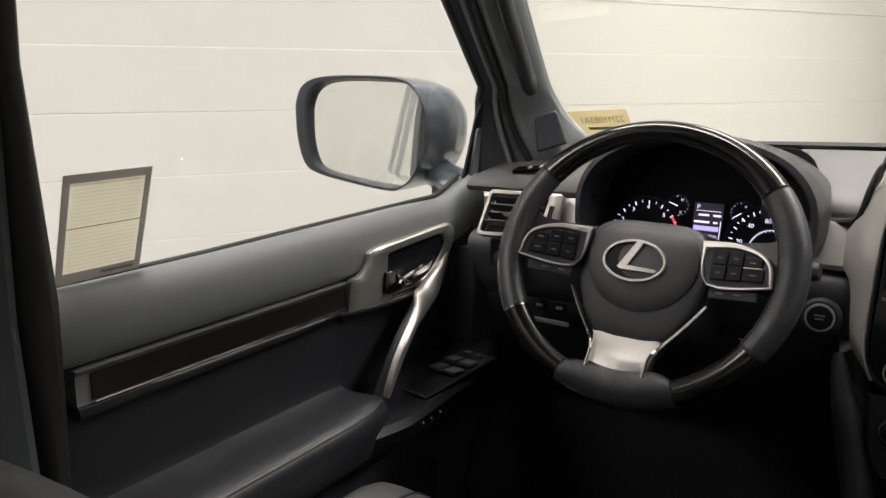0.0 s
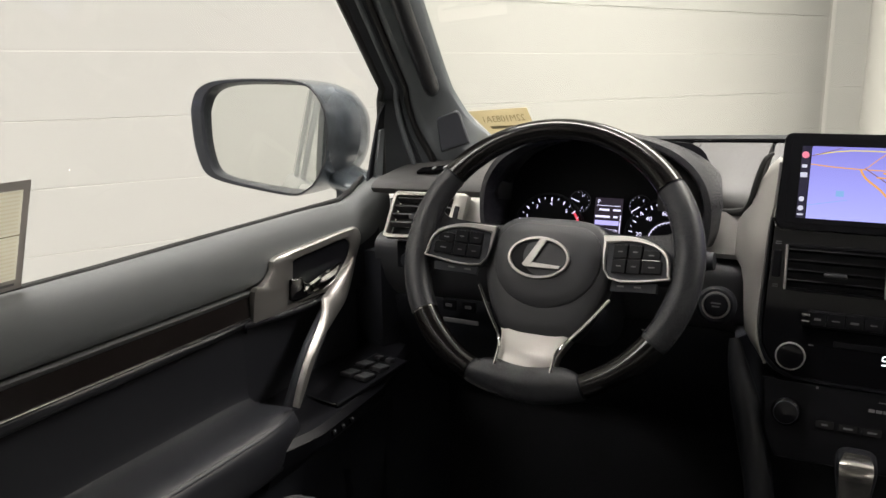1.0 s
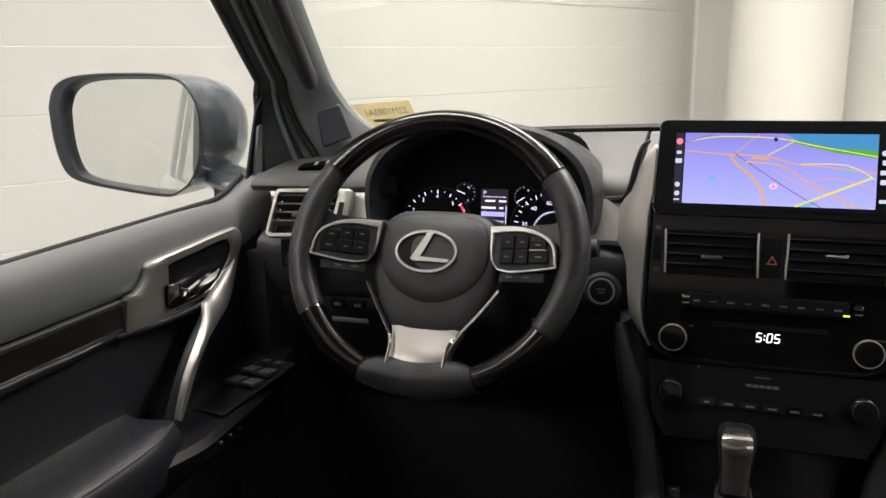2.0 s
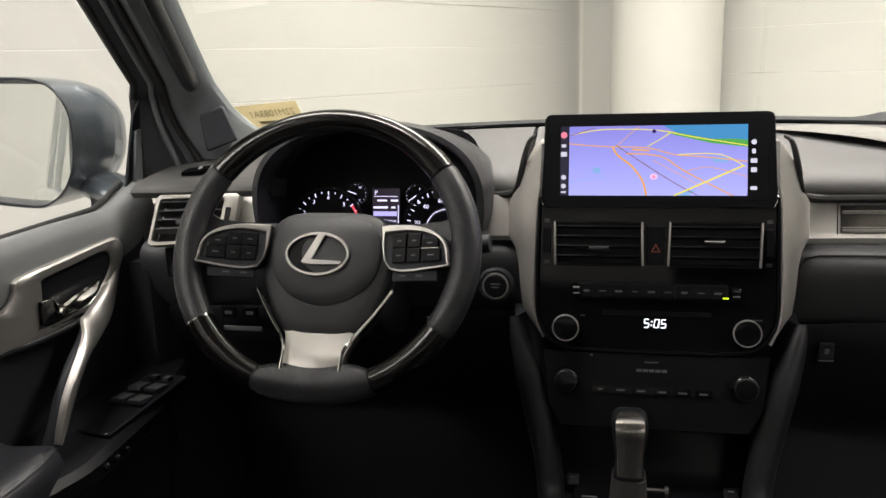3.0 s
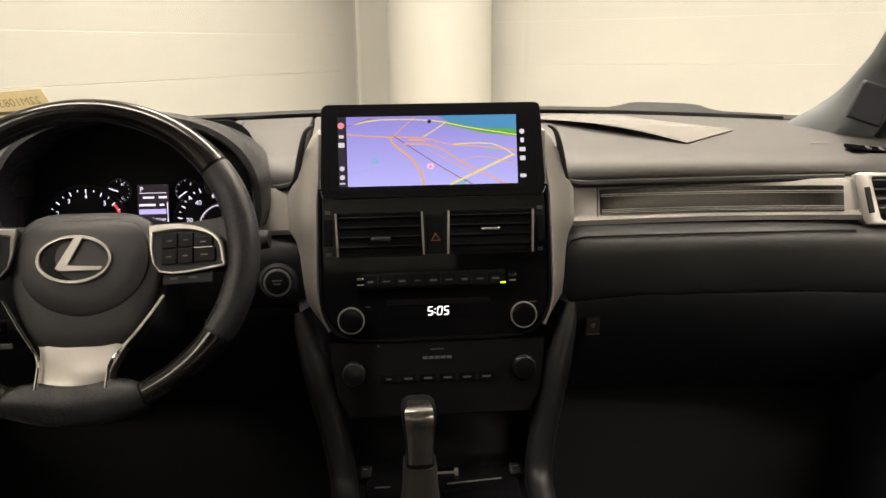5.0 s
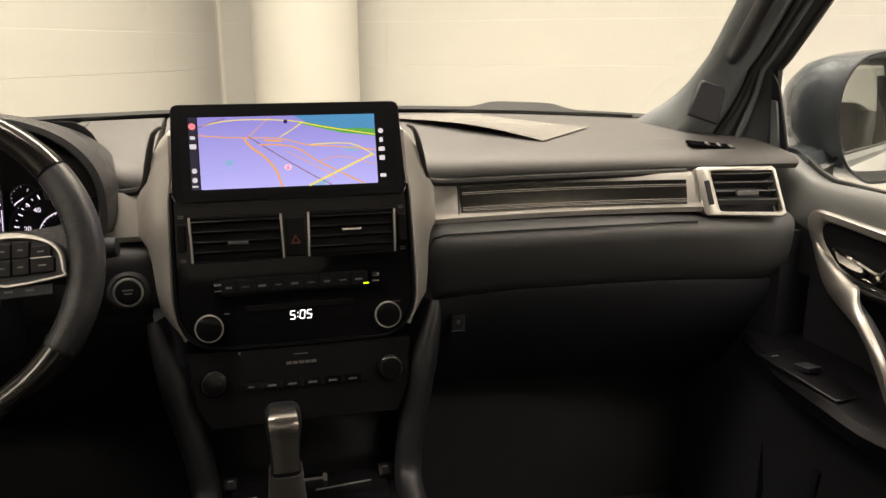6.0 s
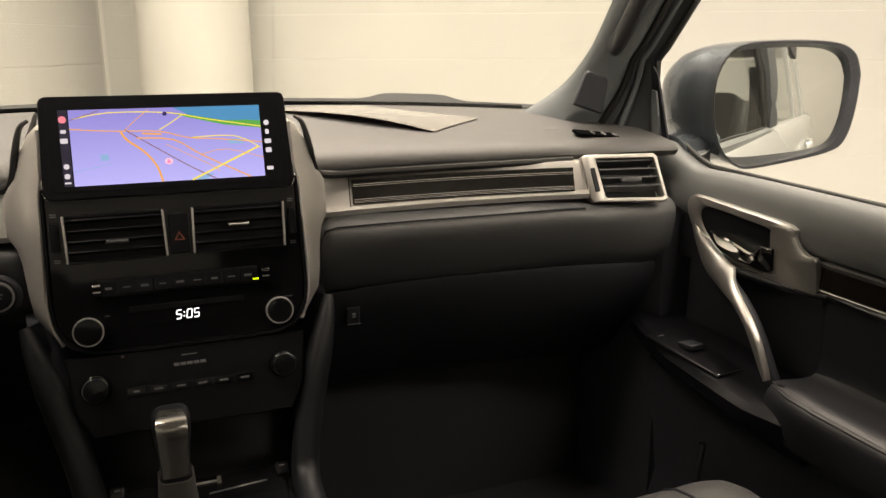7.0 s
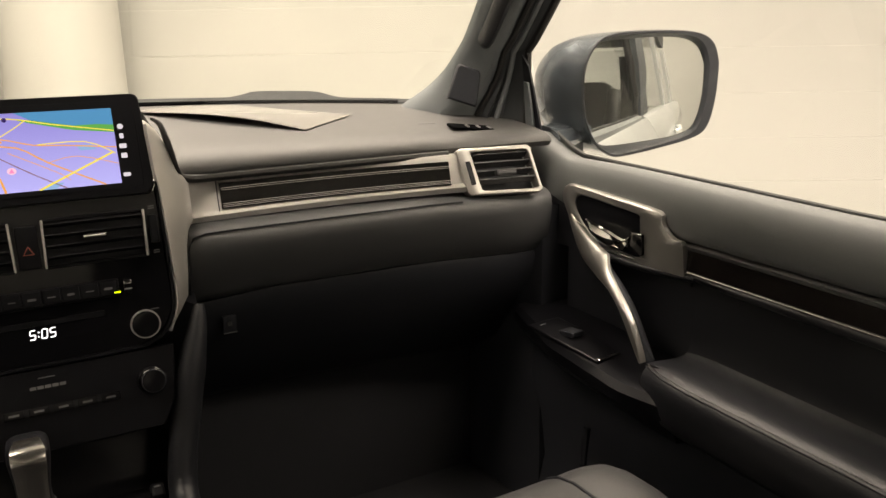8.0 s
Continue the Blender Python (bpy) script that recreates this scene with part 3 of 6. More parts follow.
    inner = [(0.598, 1.123), (0.5975, 1.135), (0.5975, 1.150), (0.5975, 1.165), (0.598, 1.178), (0.602, 1.185), (0.650, 1.188), (0.715, 1.1915), (0.737, 1.189), (0.745, 1.178), (0.740, 1.163), (0.722, 1.146), (0.690, 1.128), (0.62, 1.122)]
    outer, inner = ([(p.x, p.y) for p in smooth_line([Vector((y, z, 0)) for y, z in q + q[:1]], 3)[:-1]] for q in (outer, inner))
    panel = Matrix(((0, 0, -s, s * 0.768), (1, 0, 0, 0), (0, 1, 0, 0), (0, 0, 0, 1)))
    bm = BM()
    frame_ring(bm, panel, outer, inner, 0.012, z=-0.004, edge=0.003)
    for v in bm.verts:   # its lower half turns in towards the panel
        v.co.x += s * 1.1 * max(0.0, 1.206 - v.co.z) ** 2
    part("latch_trim", bm, SATIN, d, "satin silver latch surround")
    bm = BM()
    cup = [[panel @ Vector((y, z, h)) for y, z in [(0.668 + (p[0] - 0.668) * k, 1.156 + (p[1] - 1.156) * k) for p in inner]] for k, h in ((1.0, 0.002), (0.96, -0.02), (0.85, -0.032))]
    loft(bm, cup)
    part("latch_cup", bm, BEZEL, d)
    # lever: a bent plate, proud at its upper edge, ending in a square foot
    top = smooth_line([X(0.762, 0.716, 1.156), X(0.756, 0.679, 1.1535), X(0.754, 0.647, 1.1490), X(0.755, 0.6225, 1.1440), X(0.757, 0.6104, 1.1508), X(0.757, 0.6049, 1.1575), X(0.758, 0.586, 1.1580)], 4)
    low = smooth_line([X(0.766, 0.715, 1.150), X(0.765, 0.702, 1.137), X(0.764, 0.679, 1.1285), X(0.763, 0.656, 1.1262), X(0.763, 0.634, 1.1265), X(0.763, 0.6167, 1.1262), X(0.763, 0.590, 1.1265)], 4)
    bm = BM()
    rings = []
    for p, q in zip(top, low):
        back = Vector((s * 0.006, 0, 0.001))
        rings.append([p + back, p + Vector((s * 0.001, 0, 0.0018)), p + Vector((-s * 0.001, 0, -0.001)), p.lerp(q, 0.35) + Vector((s * 0.0015, 0, 0)), q, q + back])
    loft(bm, rings[:18])
    part("latch_lever", bm, CHROME, d, "chrome door latch lever")
    part("lever_foot", loft(BM(), rings[17:]), GLOSS, d, "gloss black foot of the lever")
    bm = BM()
    tube(bm, [top[20] + Vector((-s * 0.0012, 0, 0.001)), top[-1] + Vector((-s * 0.0012, 0, 0.001))], 0.0009, 6)
    part("lever_edge", bm, CHROME, d)
    bm = BM()
    box(bm, panel @ Matrix.Translation((0.612, 1.1765, -0.018)), 0.016, 0.012, 0.014, 0.002)
    part("lock_button", bm, PLASTIC, d)
    bm = BM()
    tube(bm, [X(0.769, 0.606, 1.1822), X(0.769, 0.620, 1.1828)], 0.0009, 6)
    part("lock_mark", bm, CHROME, d)
    # soft ridge running on from the trim band under the cup
    bm = BM()
    tube(bm, smooth_line([X(0.7775, 0.50, 1.1135), X(0.7755, 0.54, 1.1105), X(0.772, 0.575, 1.1080), X(0.768, 0.62, 1.1075), X(0.764, 0.668, 1.1090)], 4), 0.0052, 10)
    part("ridge", bm, LEATHER, d)
    bm = BM()
    tube(bm, [X(0.7585, 0.598, 1.1218), X(0.7585, 0.64, 1.1206), X(0.7585, 0.665, 1.1206)], 0.0012, 6)
    part("cup_edge", bm, CHROME, d, "thin chrome edge")
    # pull: one flat bar sweeping from the front of the latch trim down to the armrest
    legs = ((0.768, 0.7340, 1.1922, 0.7620, 1.2052), (0.768, 0.7475, 1.1654, 0.7728, 1.1798), (0.763, 0.7305, 1.1457, 0.7622, 1.1488), (0.750, 0.6660, 1.1235, 0.7260, 1.1155), (0.740, 0.6370, 1.1205, 0.6935, 1.0977),
            (0.728, 0.6197, 1.1058, 0.6477, 1.0806), (0.717, 0.5902, 1.0903, 0.6145, 1.0743), (0.711, 0.5605, 1.0697, 0.5867, 1.0604), (0.709, 0.5392, 1.0465, 0.5660, 1.0366), (0.710, 0.5245, 1.0162, 0.5453, 1.0098), (0.711, 0.5200, 1.0010, 0.5303, 0.9948))
    inside = smooth_line([X(a, y0, z0) for a, y0, z0, y1, z1 in legs], 5)
    outside = smooth_line([X(a + 0.003, y1, z1) for a, y0, z0, y1, z1 in legs], 5)
    outside = [p.lerp(q, 1 - 0.28 * min(1.0, max(0.0, (i - 20) / 10))) for i, (p, q) in enumerate(zip(inside, outside))]
    proud, behind = Vector((-s * 0.0055, 0, 0)), Vector((s * 0.005, 0, 0))
    bm = BM()
    loft(bm, [[p + behind, p, p.lerp(q, 0.14) + proud * 0.7, p.lerp(q, 0.38) + proud, p.lerp(q, 0.68) + proud * 0.8, p.lerp(q, 0.9) + proud * 0.35, q + behind * 0.1, q + behind] for p, q in zip(inside, outside)])
    part("pull", bm, SATIN, d, "satin silver curved door pull")
    bm = BM()
    tube(bm, [p.lerp(q, 0.74) + proud * 0.82 for p, q in zip(inside[30:-1], outside[30:-1])], 0.0008, 6)
    part("pull_groove", bm, DARK, d)
    bm = BM()
    tube(bm, [p.lerp(q, 0.55) + Vector((s * 0.014, 0.004, -0.004)) for p, q in zip(inside[20:], outside[20:])], 0.0125, 12, up=(1, 0, 0), flat=0.8)
    part("pull_back", bm, PLASTIC, d)
    # switches
    if s < 0:
        m = Matrix.Translation((-0.706, 0.668, 0.9840)) @ Matrix.Rotation(radians(-6), 4, "Z") @ Matrix.Rotation(radians(4), 4, "X")
        bm = BM()
        box(bm, m, 0.066, 0.175, 0.008, 0.003)
        sw = part("switch_plate", bm, BEZEL, d)
        # lighter skin than the passenger's switch: light caught by their faces, put into colour
        for dx, dy, w, h in ((-0.014, 0.0, 0.022, 0.028), (0.014, 0.0, 0.022, 0.028), (-0.014, 0.036, 0.022, 0.026), (0.014, 0.036, 0.022, 0.026), (-0.01, 0.066, 0.012, 0.012), (0.012, 0.066, 0.012, 0.012)):
            bm = BM()
            box(bm, m @ Matrix.Translation((dx, dy, 0.008)) @ Matrix.Rotation(radians(-10), 4, "X"), w, h, 0.007, 0.002)
            part("switch", bm, HUBSKIN, sw)
        bm = BM()
        box(bm, m @ Matrix.Translation((0.0, -0.086, 0.007)), 0.06, 0.004, 0.003, 0.001)
        part("plate_edge", bm, CHROME, sw)
        for k in range(3):
            bm = BM()
            box(bm, Matrix.Translation((-0.6690, 0.545 + 0.022 * k, 0.961)) @ Matrix.Rotation(radians(60), 4, "Y"), 0.007, 0.009, 0.004, 0.001)
            part("seat_memory_button", bm, BEZEL, d)
            bm = BM()
            box(bm, Matrix.Translation((-0.6655, 0.545 + 0.022 * k, 0.9645)) @ Matrix.Rotation(radians(60), 4, "Y"), 0.0015, 0.004, 0.0012, 0.0)
            part("button_mark", bm, MARK, d)
    else:
        m = Matrix.Translation((0.706, 0.66, 0.9840)) @ Matrix.Rotation(radians(6), 4, "Z") @ Matrix.Rotation(radians(4), 4, "X")
        bm = BM()
        box(bm, m, 0.062, 0.15, 0.007, 0.003)
        sw = part("switch_plate", bm, BEZEL, d)
        bm = BM()
        box(bm, m @ Matrix.Translation((0.0, 0.01, 0.007)) @ Matrix.Rotation(radians(-10), 4, "X"), 0.024, 0.03, 0.008, 0.002)
        part("switch", bm, PLASTIC, sw)
        bm = BM()
        box(bm, m @ Matrix.Translation((-0.006, -0.074, 0.006)), 0.045, 0.004, 0.003, 0.001)
        part("plate_edge", bm, CHROME, sw)
        bm = BM()
        box(bm, m @ Matrix.Translation((-0.012, 0.062, 0.0068)), 0.012, 0.002, 0.001, 0.0)
        part("lock_mark", bm, MARK, sw)
        d.location.z -= 0.006
    return d


for s in (-1, 1):
    car_door(s)


# ---- door mirrors ----
def side_mirror(s):
    side = "driver's" if s < 0 else "passenger's"
    o = thing("side_mirror", f"grey painted {side} door mirror with black rim", "side mirror", (s * 0.88, 0.86, 1.22), "door mirrors")
    cx, cy, cz = (s * 0.968, 0.80, 1.339) if s < 0 else (0.947, 0.80, 1.328)
    nrm = Vector((0.335, -0.94, 0.065)) if s < 0 else Vector((-0.445, -0.893, 0.035))
    face = Vector((-s * 0.22, -1, 0.02)).normalized()
    xa = Vector((0, 0, 1)).cross(-face).normalized() * -1
    ya = face.cross(xa).normalized()
    if ya.z < 0:
        xa, ya = -xa, -ya
    m = Matrix((xa, ya, face)).transposed().to_4x4()
    m = Matrix.Translation((cx, cy, cz)) @ m
    sx = 1 if (m.to_3x3() @ Vector((1, 0, 0))).x * s > 0 else -1   # local x outward

    def O(k, dx=0.0, dy=0.0, wide=1.0):
        base = [(0.135, 0.044), (0.124, 0.072), (0.098, 0.088), (0.05, 0.0935), (-0.02, 0.0935), (-0.070, 0.090), (-0.101, 0.076), (-0.122, 0.036), (-0.119, -0.028), (-0.10, -0.070),
                (-0.07, -0.092), (-0.04, -0.094), (0.03, -0.084), (0.09, -0.072), (0.118, -0.055), (0.132, -0.01)]
        pts = [Vector((sx * x * k * wide + dx, y * k * (1.06 if s < 0 else 1.10) + dy, 0)) for x, y in base]
        return [(p.x, p.y) for p in smooth_line(pts + [pts[0]], 4)[:-1]]
    shell = [[m @ Vector((x, y, h)) for x, y in O(k, sx * dx)] for k, h, dx in ((0.985, 0.012, 0), (1.0, 0.004, 0), (1.0, -0.015, -0.002), (0.99, -0.04, -0.012), (0.96, -0.07, -0.027), (0.88, -0.10, -0.042), (0.74, -0.13, -0.055), (0.5, -0.15, -0.06), (0.1, -0.16, -0.06))]
    part("housing", loft(BM(), shell, caps=False), PAINT, o)
    bm = BM()
    frame_ring(bm, m, O(0.988), O(0.93, sx * -0.0105, 0.0, 0.945), 0.05, z=-0.034, edge=0.004)
    part("rim", bm, PLASTIC, o, "black plastic rim round the mirror glass")
    # the glass sits turned in its housing; the passenger's is bowed
    t = m.to_3x3().inverted() @ nrm.normalized()
    bow = 1.3 if s > 0 else 6.0
    bm = BM()
    rings = []
    for k in (0.93, 0.75, 0.55, 0.35, 0.15, 0.02):
        rings.append([m @ Vector((x, y, -0.014 - (t.x * x + t.y * y) / t.z - (x * x + y * y) / (2 * bow))) for x, y in O(k * 1.03, sx * -0.0105 * k, 0.0, 0.945)])
    loft(bm, rings)
    part("mirror_glass", bm, MIRROR, o, "mirror glass")
    bm = BM()
    loft(bm, [[Vector((s * a, y, z)) for a, z in ((a0, z0), (a0, z1), (a0 + 0.022, z1 - 0.004), (a0 + 0.022, z0))] for a0, y, z0, z1 in ((0.81, 0.92, 1.225, 1.262), (0.815, 0.86, 1.228, 1.262), (0.83, 0.84, 1.23, 1.256))])
    part("mount", bm, PLASTIC, o)
    bm = BM()
    loft(bm, [[Vector((s * a, 0.885 + w * math.cos(q), z + h * math.sin(q))) for q in (2 * math.pi * k / 16 for k in range(16))] for a, z, w, h in ((0.80, 1.252, 0.050, 0.024), (0.83, 1.254, 0.050, 0.025), (0.85, 1.258, 0.048, 0.026), (0.872, 1.264, 0.040, 0.024), (0.89, 1.270, 0.026, 0.016))])
    part("arm", bm, PAINT, o)
    return o


for s in (-1, 1):
    side_mirror(s)


# ---- dashboard ----
dash = thing("dashboard", "dark grey soft-skinned dashboard with satin silver trim bands", "dashboard", (0, 0.9, 0.75))


def pad_z(x):
    """The height of the dash top at its far edge."""
    return 1.331 - 0.025 * (x / 0.70) ** 2


def pad_profile(x, y0, z0):
    """The soft top from its front lip to the glass, as (y, z)."""
    zt = pad_z(x)
    end = 1.07 + 0.03 * (1 - (x / 0.7) ** 2)
    lift = zt - z0
    return [(y0, z0 + 0.003), (y0 - 0.001, z0 + lift * 0.10), (y0 + 0.001, z0 + lift * 0.19), (y0 + 0.006, z0 + lift * 0.275), (y0 + 0.014, z0 + lift * 0.35), (y0 + 0.026, z0 + lift * 0.42), (y0 + 0.043, z0 + lift * 0.485), (y0 + 0.068, z0 + lift * 0.56), (y0 + 0.13, z0 + lift * 0.71), (y0 + 0.185, z0 + lift * 0.85), (end - 0.03, zt - 0.003), (end, zt - 0.001)]


def pad_ring(x, y0, z0):
    prof = pad_profile(x, y0, z0)
    end, zt = prof[-1]
    return [Vector((x, y0 + 0.05, z0 - 0.012)), Vector((x, y0 + 0.006, z0 - 0.004))] + [Vector((x, y, z)) for y, z in prof] + [Vector((x, end, zt - 0.05)), Vector((x, y0 + 0.1, z0 - 0.02))]


def pad_top(x, y):
    """The height of the passenger's soft top at a place."""
    prof = pad_profile(x, front_y(x), 1.2525 + 0.006 * max(0, (x - 0.2) / 0.5))
    return float(np.interp(y, [p[0] for p in prof], [p[1] for p in prof]))


def front_y(x):
    a = abs(x)
    return 0.838 - 0.028 * max(0.0, (a - 0.2) / 0.45) ** 1.5


bm = BM()
loft(bm, [pad_ring(x, front_y(x), 1.2525 + 0.006 * max(0, (x - 0.2) / 0.5)) for x in (0.178, 0.182, 0.19, 0.21, 0.26, 0.34, 0.42, 0.50, 0.58, 0.64, 0.685, 0.70, 0.715, 0.73, 0.743, 0.755)])
part("passenger_top_pad", bm, PAD, dash)
bm = BM()
loft(bm, [pad_ring(x, front_y(x), 1.259) for x in (-0.755, -0.743, -0.73, -0.715, -0.70, -0.685, -0.64, -0.58, -0.54)])
part("outer_top_pad", bm, PAD, dash)
# inner pad, sweeping up into the instrument hood
def saddle(x):
    w = min(1.0, max(0.0, (-0.196 - x) / 0.085))
    w = w * w * (3 - 2 * w)
    ring = pad_ring(x, 0.842 - 0.022 * w, 1.2565)
    return ring[:3] + [Vector((p.x, p.y, p.z + max(0.0, 1.327 - 0.010 * w - p.z) * w * (0.2 + 0.8 * min(1.0, i / 6)))) for i, p in enumerate(ring[3:-2])] + ring[-2:]


bm = BM()
loft(bm, [saddle(x) for x in (-0.178, -0.182, -0.19, -0.20, -0.21, -0.22, -0.23, -0.24, -0.25, -0.26, -0.272, -0.285, -0.30)])
part("inner_top_pad", bm, PAD, dash)
bm = BM()
loft(bm, [pad_ring(x, 0.86, 1.245) for x in (-0.172, -0.1, 0, 0.1, 0.172)])
part("centre_top_pad", bm, PAD, dash)
# top between and behind the hood of the instruments
bm = BM()
loft(bm, [[Vector((x, 0.90, 1.27)), Vector((x, 0.93, pad_z(x) - 0.012)), Vector((x, 1.06, pad_z(x) - 0.002)), Vector((x, 1.06 + 0.03 * (1 - (x / 0.7) ** 2), pad_z(x) - 0.002)), Vector((x, 1.07, 1.25))] for x in (-0.56, -0.45, -0.35, -0.285)])
part("rear_top_pad", bm, PAD, dash)
# far strip below the glass, past the slot for demisting
bm = BM()
# the hump about x = 0.44 is added in place of the wiper outside
xs = [-0.70 + 0.02 * i for i in range(71)]
loft(bm, [[Vector((x, 1.082 + 0.03 * (1 - (x / 0.7) ** 2), pad_z(x) - 0.012)), Vector((x, 1.09 + 0.03 * (1 - (x / 0.7) ** 2), pad_z(x) + 0.001)),
           Vector((x, 1.13 + 0.06 * (1 - (x / 0.7) ** 2), pad_z(x) + 0.005 + 0.011 / (1 + math.exp((abs(x - 0.44) - 0.075) / 0.008)))), Vector((x, 1.15 + 0.06 * (1 - (x / 0.7) ** 2), 1.26))] for x in xs])
part("glass_edge_strip", bm, DARK, dash)
bm = BM()
tube(bm, [Vector((x, 1.078 + 0.03 * (1 - (x / 0.7) ** 2), pad_z(x) + 0.0008)) for x in xs if x < 0.64], 0.0046, 6)
part("demister_slot", bm, SLOT, dash, "black demister slot")
for k in range(3):
    bm = BM()
    x = 0.20 + 0.15 * k
    tube(bm, [Vector((x, 1.076 + 0.03 * (1 - (x / 0.7) ** 2), pad_z(x) + 0.0015)), Vector((x + 0.10, 1.076 + 0.03 * (1 - ((x + 0.1) / 0.7) ** 2), pad_z(x + 0.1) + 0.0015))], 0.0012, 6)
    part("slot_edge", bm, MARK, dash)
# dark gaps round the soft pads
for s in (-1, 1):
    edge = [(0.1545, 0.806, 1.336), (0.1635, 0.801, 1.328), (0.171, 0.799, 1.30), (0.1755, 0.803, 1.275), (0.183, 0.815, 1.2595), (0.196, 0.828, 1.2535)]
    edge += [(x, front_y(x) - 0.001, 1.2505 + 0.006 * max(0, (x - 0.2) / 0.5)) for x in ((0.22, 0.27, 0.34, 0.42, 0.50, 0.575) if s > 0 else (0.215, 0.235))]
    bm = BM()
    line = smooth_line([(s * x, y, z + (0.004 if s < 0 else 0)) for x, y, z in edge], 3)
    tube(bm, line, [0.0022 + 0.0034 * min(1.0, i / 9) for i in range(len(line))], 8)
    part("pad_gap", bm, RUBBER, dash)
# airbag mark on the passenger's top
bm = BM()
for k in range(4):
    box(bm, Matrix.Translation((0.575 + 0.0075 * k, 0.905, pad_top(0.575 + 0.0075 * k, 0.905) + 0.0004)) @ Matrix.Rotation(radians(9), 4, "X"), 0.0055, 0.004, 0.0006, 0.0)
part("airbag_mark", bm, MARK, dash)
# small side demisters on the dash ends
for s in (-1, 1):
    prof = pad_profile(0.652, front_y(0.652), 1.2585 if s > 0 else 1.259)
    m = Matrix.Translation((s * 0.652, 0.862, float(np.interp(0.862, [q[0] for q in prof], [q[1] for q in prof])) + (-0.0015 if s > 0 else 0.0055))) @ Matrix.Rotation(radians(-s * 4), 4, "Z") @ Matrix.Rotation(radians(9), 4, "X") @ Matrix.Rotation(radians(s * 7), 4, "Y")
    bm = BM()
    plate(bm, m, rrect(0.094, 0.026, 0.004), 0.004, edge=0.001)
    grille = part("side_demister", bm, SLOT, dash, "black slotted side demister")
    for k in range(3):
        bm = BM()
        box(bm, m @ Matrix.Translation((-0.018 + 0.02 * k, -0.003, 0.0035)) @ Matrix.Rotation(radians(20), 4, "Y"), 0.004, 0.013, 0.003, 0.001)
        part("vane", bm, MARK, grille)

# silver band with inlay on the passenger's side


def band_y(x, z):
    return 0.838 - 0.045 * max(0, (x - 0.2) / 0.38) ** 2.2 + (z - 1.22) * 0.232


bm = BM()
xs = [0.150, 0.17, 0.2, 0.25, 0.3, 0.35, 0.4, 0.45, 0.5, 0.55, 0.575, 0.588]
loft(bm, [[Vector((x, band_y(x, 1.25) + 0.03, 1.250 + 0.005 * max(0, (x - 0.3) / 0.28))), Vector((x, band_y(x, 1.25) + 0.002, 1.250 + 0.005 * max(0, (x - 0.3) / 0.28))), Vector((x, band_y(x, 1.245), 1.245 + 0.005 * max(0, (x - 0.3) / 0.28))),
           Vector((x, band_y(x, 1.2075) - 0.001, 1.2075 + 0.006 * max(0, (x - 0.2) / 0.38))), Vector((x, band_y(x, 1.20) - 0.0075, 1.2005 + 0.008 * max(0, (x - 0.2) / 0.38))), Vector((x, band_y(x, 1.19) - 0.003, 1.193 + 0.008 * max(0, (x - 0.2) / 0.38))), Vector((x, band_y(x, 1.19) + 0.03, 1.19 + 0.008 * max(0, (x - 0.2) / 0.38)))] for x in xs])
part("silver_band", bm, SILVER, dash, "satin silver trim band")


def inlay_line(z0, z1, out, x0=0.236, x1=0.566):
    rings = []
    for i in range(15):
        x = x0 + (x1 - x0) * i / 14
        r = 0.005 * (i / 14)
        rings.append([Vector((x, band_y(x, z1) + 0.006, z1 + r)), Vector((x, band_y(x, z1) - out - 0.0007 * (1.2415 - z1) / 0.034, z1 + r)), Vector((x, band_y(x, z0) - out - 0.0007 * (1.2415 - z0) / 0.034, z0 + r)), Vector((x, band_y(x, z0) + 0.006, z0 + r))])
    return loft(BM(), rings)


inlay = part("inlay_panel", inlay_line(1.2075, 1.2415, 0.0045), INLAY, dash, "dark gloss inlay with fine metal lines")
for z, w in ((1.2345, 0.0009), (1.2322, 0.0006), (1.2140, 0.0009), (1.2118, 0.0006), (1.2098, 0.0006)):
    part("metal_line", inlay_line(z, z + w, 0.0049, 0.238, 0.568), SILVER, inlay)
bm = BM()
tube(bm, [Vector((0.2325, band_y(0.2325, z) - 0.0035, z)) for z in (1.194, 1.22, 1.249)], 0.0007, 6)
part("band_joint", bm, DARK, dash)

# short silver bands either side of the instruments
for x0, x1, y in ((-0.232, -0.150, 0.826), (-0.606, -0.566, 0.822)):
    bm = BM()
    loft(bm, [[Vector((x, y + 0.035, 1.2565)), Vector((x, y + 0.003, 1.2565)), Vector((x, y, 1.251)), Vector((x, y - 0.016, 1.203)), Vector((x, y - 0.013, 1.196)), Vector((x, y + 0.03, 1.196))] for x in (x0, (x0 + x1) / 2, x1)])
    part("silver_band", bm, SILVER, dash, "satin silver trim band")

# lower knee and glove pads
def low_ring(x, y0, zt, roll):
    return [Vector((x, y0 + dy, zt - dz)) for dy, dz in ((0.06, -0.002), (0.018, 0.0), (0.004, 0.003), (-roll * 0.45, 0.008), (-roll * 0.85, 0.0145), (-roll, 0.0225), (-roll * 0.95, 0.034), (-roll * 0.65, 0.054), (-roll * 0.1, 0.078), (0.012, 0.099), (0.025, 0.112), (0.05, 0.116))]


def lid_ring(x, y0, zt):
    return [Vector((x, y0 + dy, zt - dz)) for dy, dz in ((0.06, 0.104), (0.016, 0.106), (0.014, 0.112), (0.020, 0.145), (0.05, 0.20), (0.11, 0.28), (0.17, 0.32))]


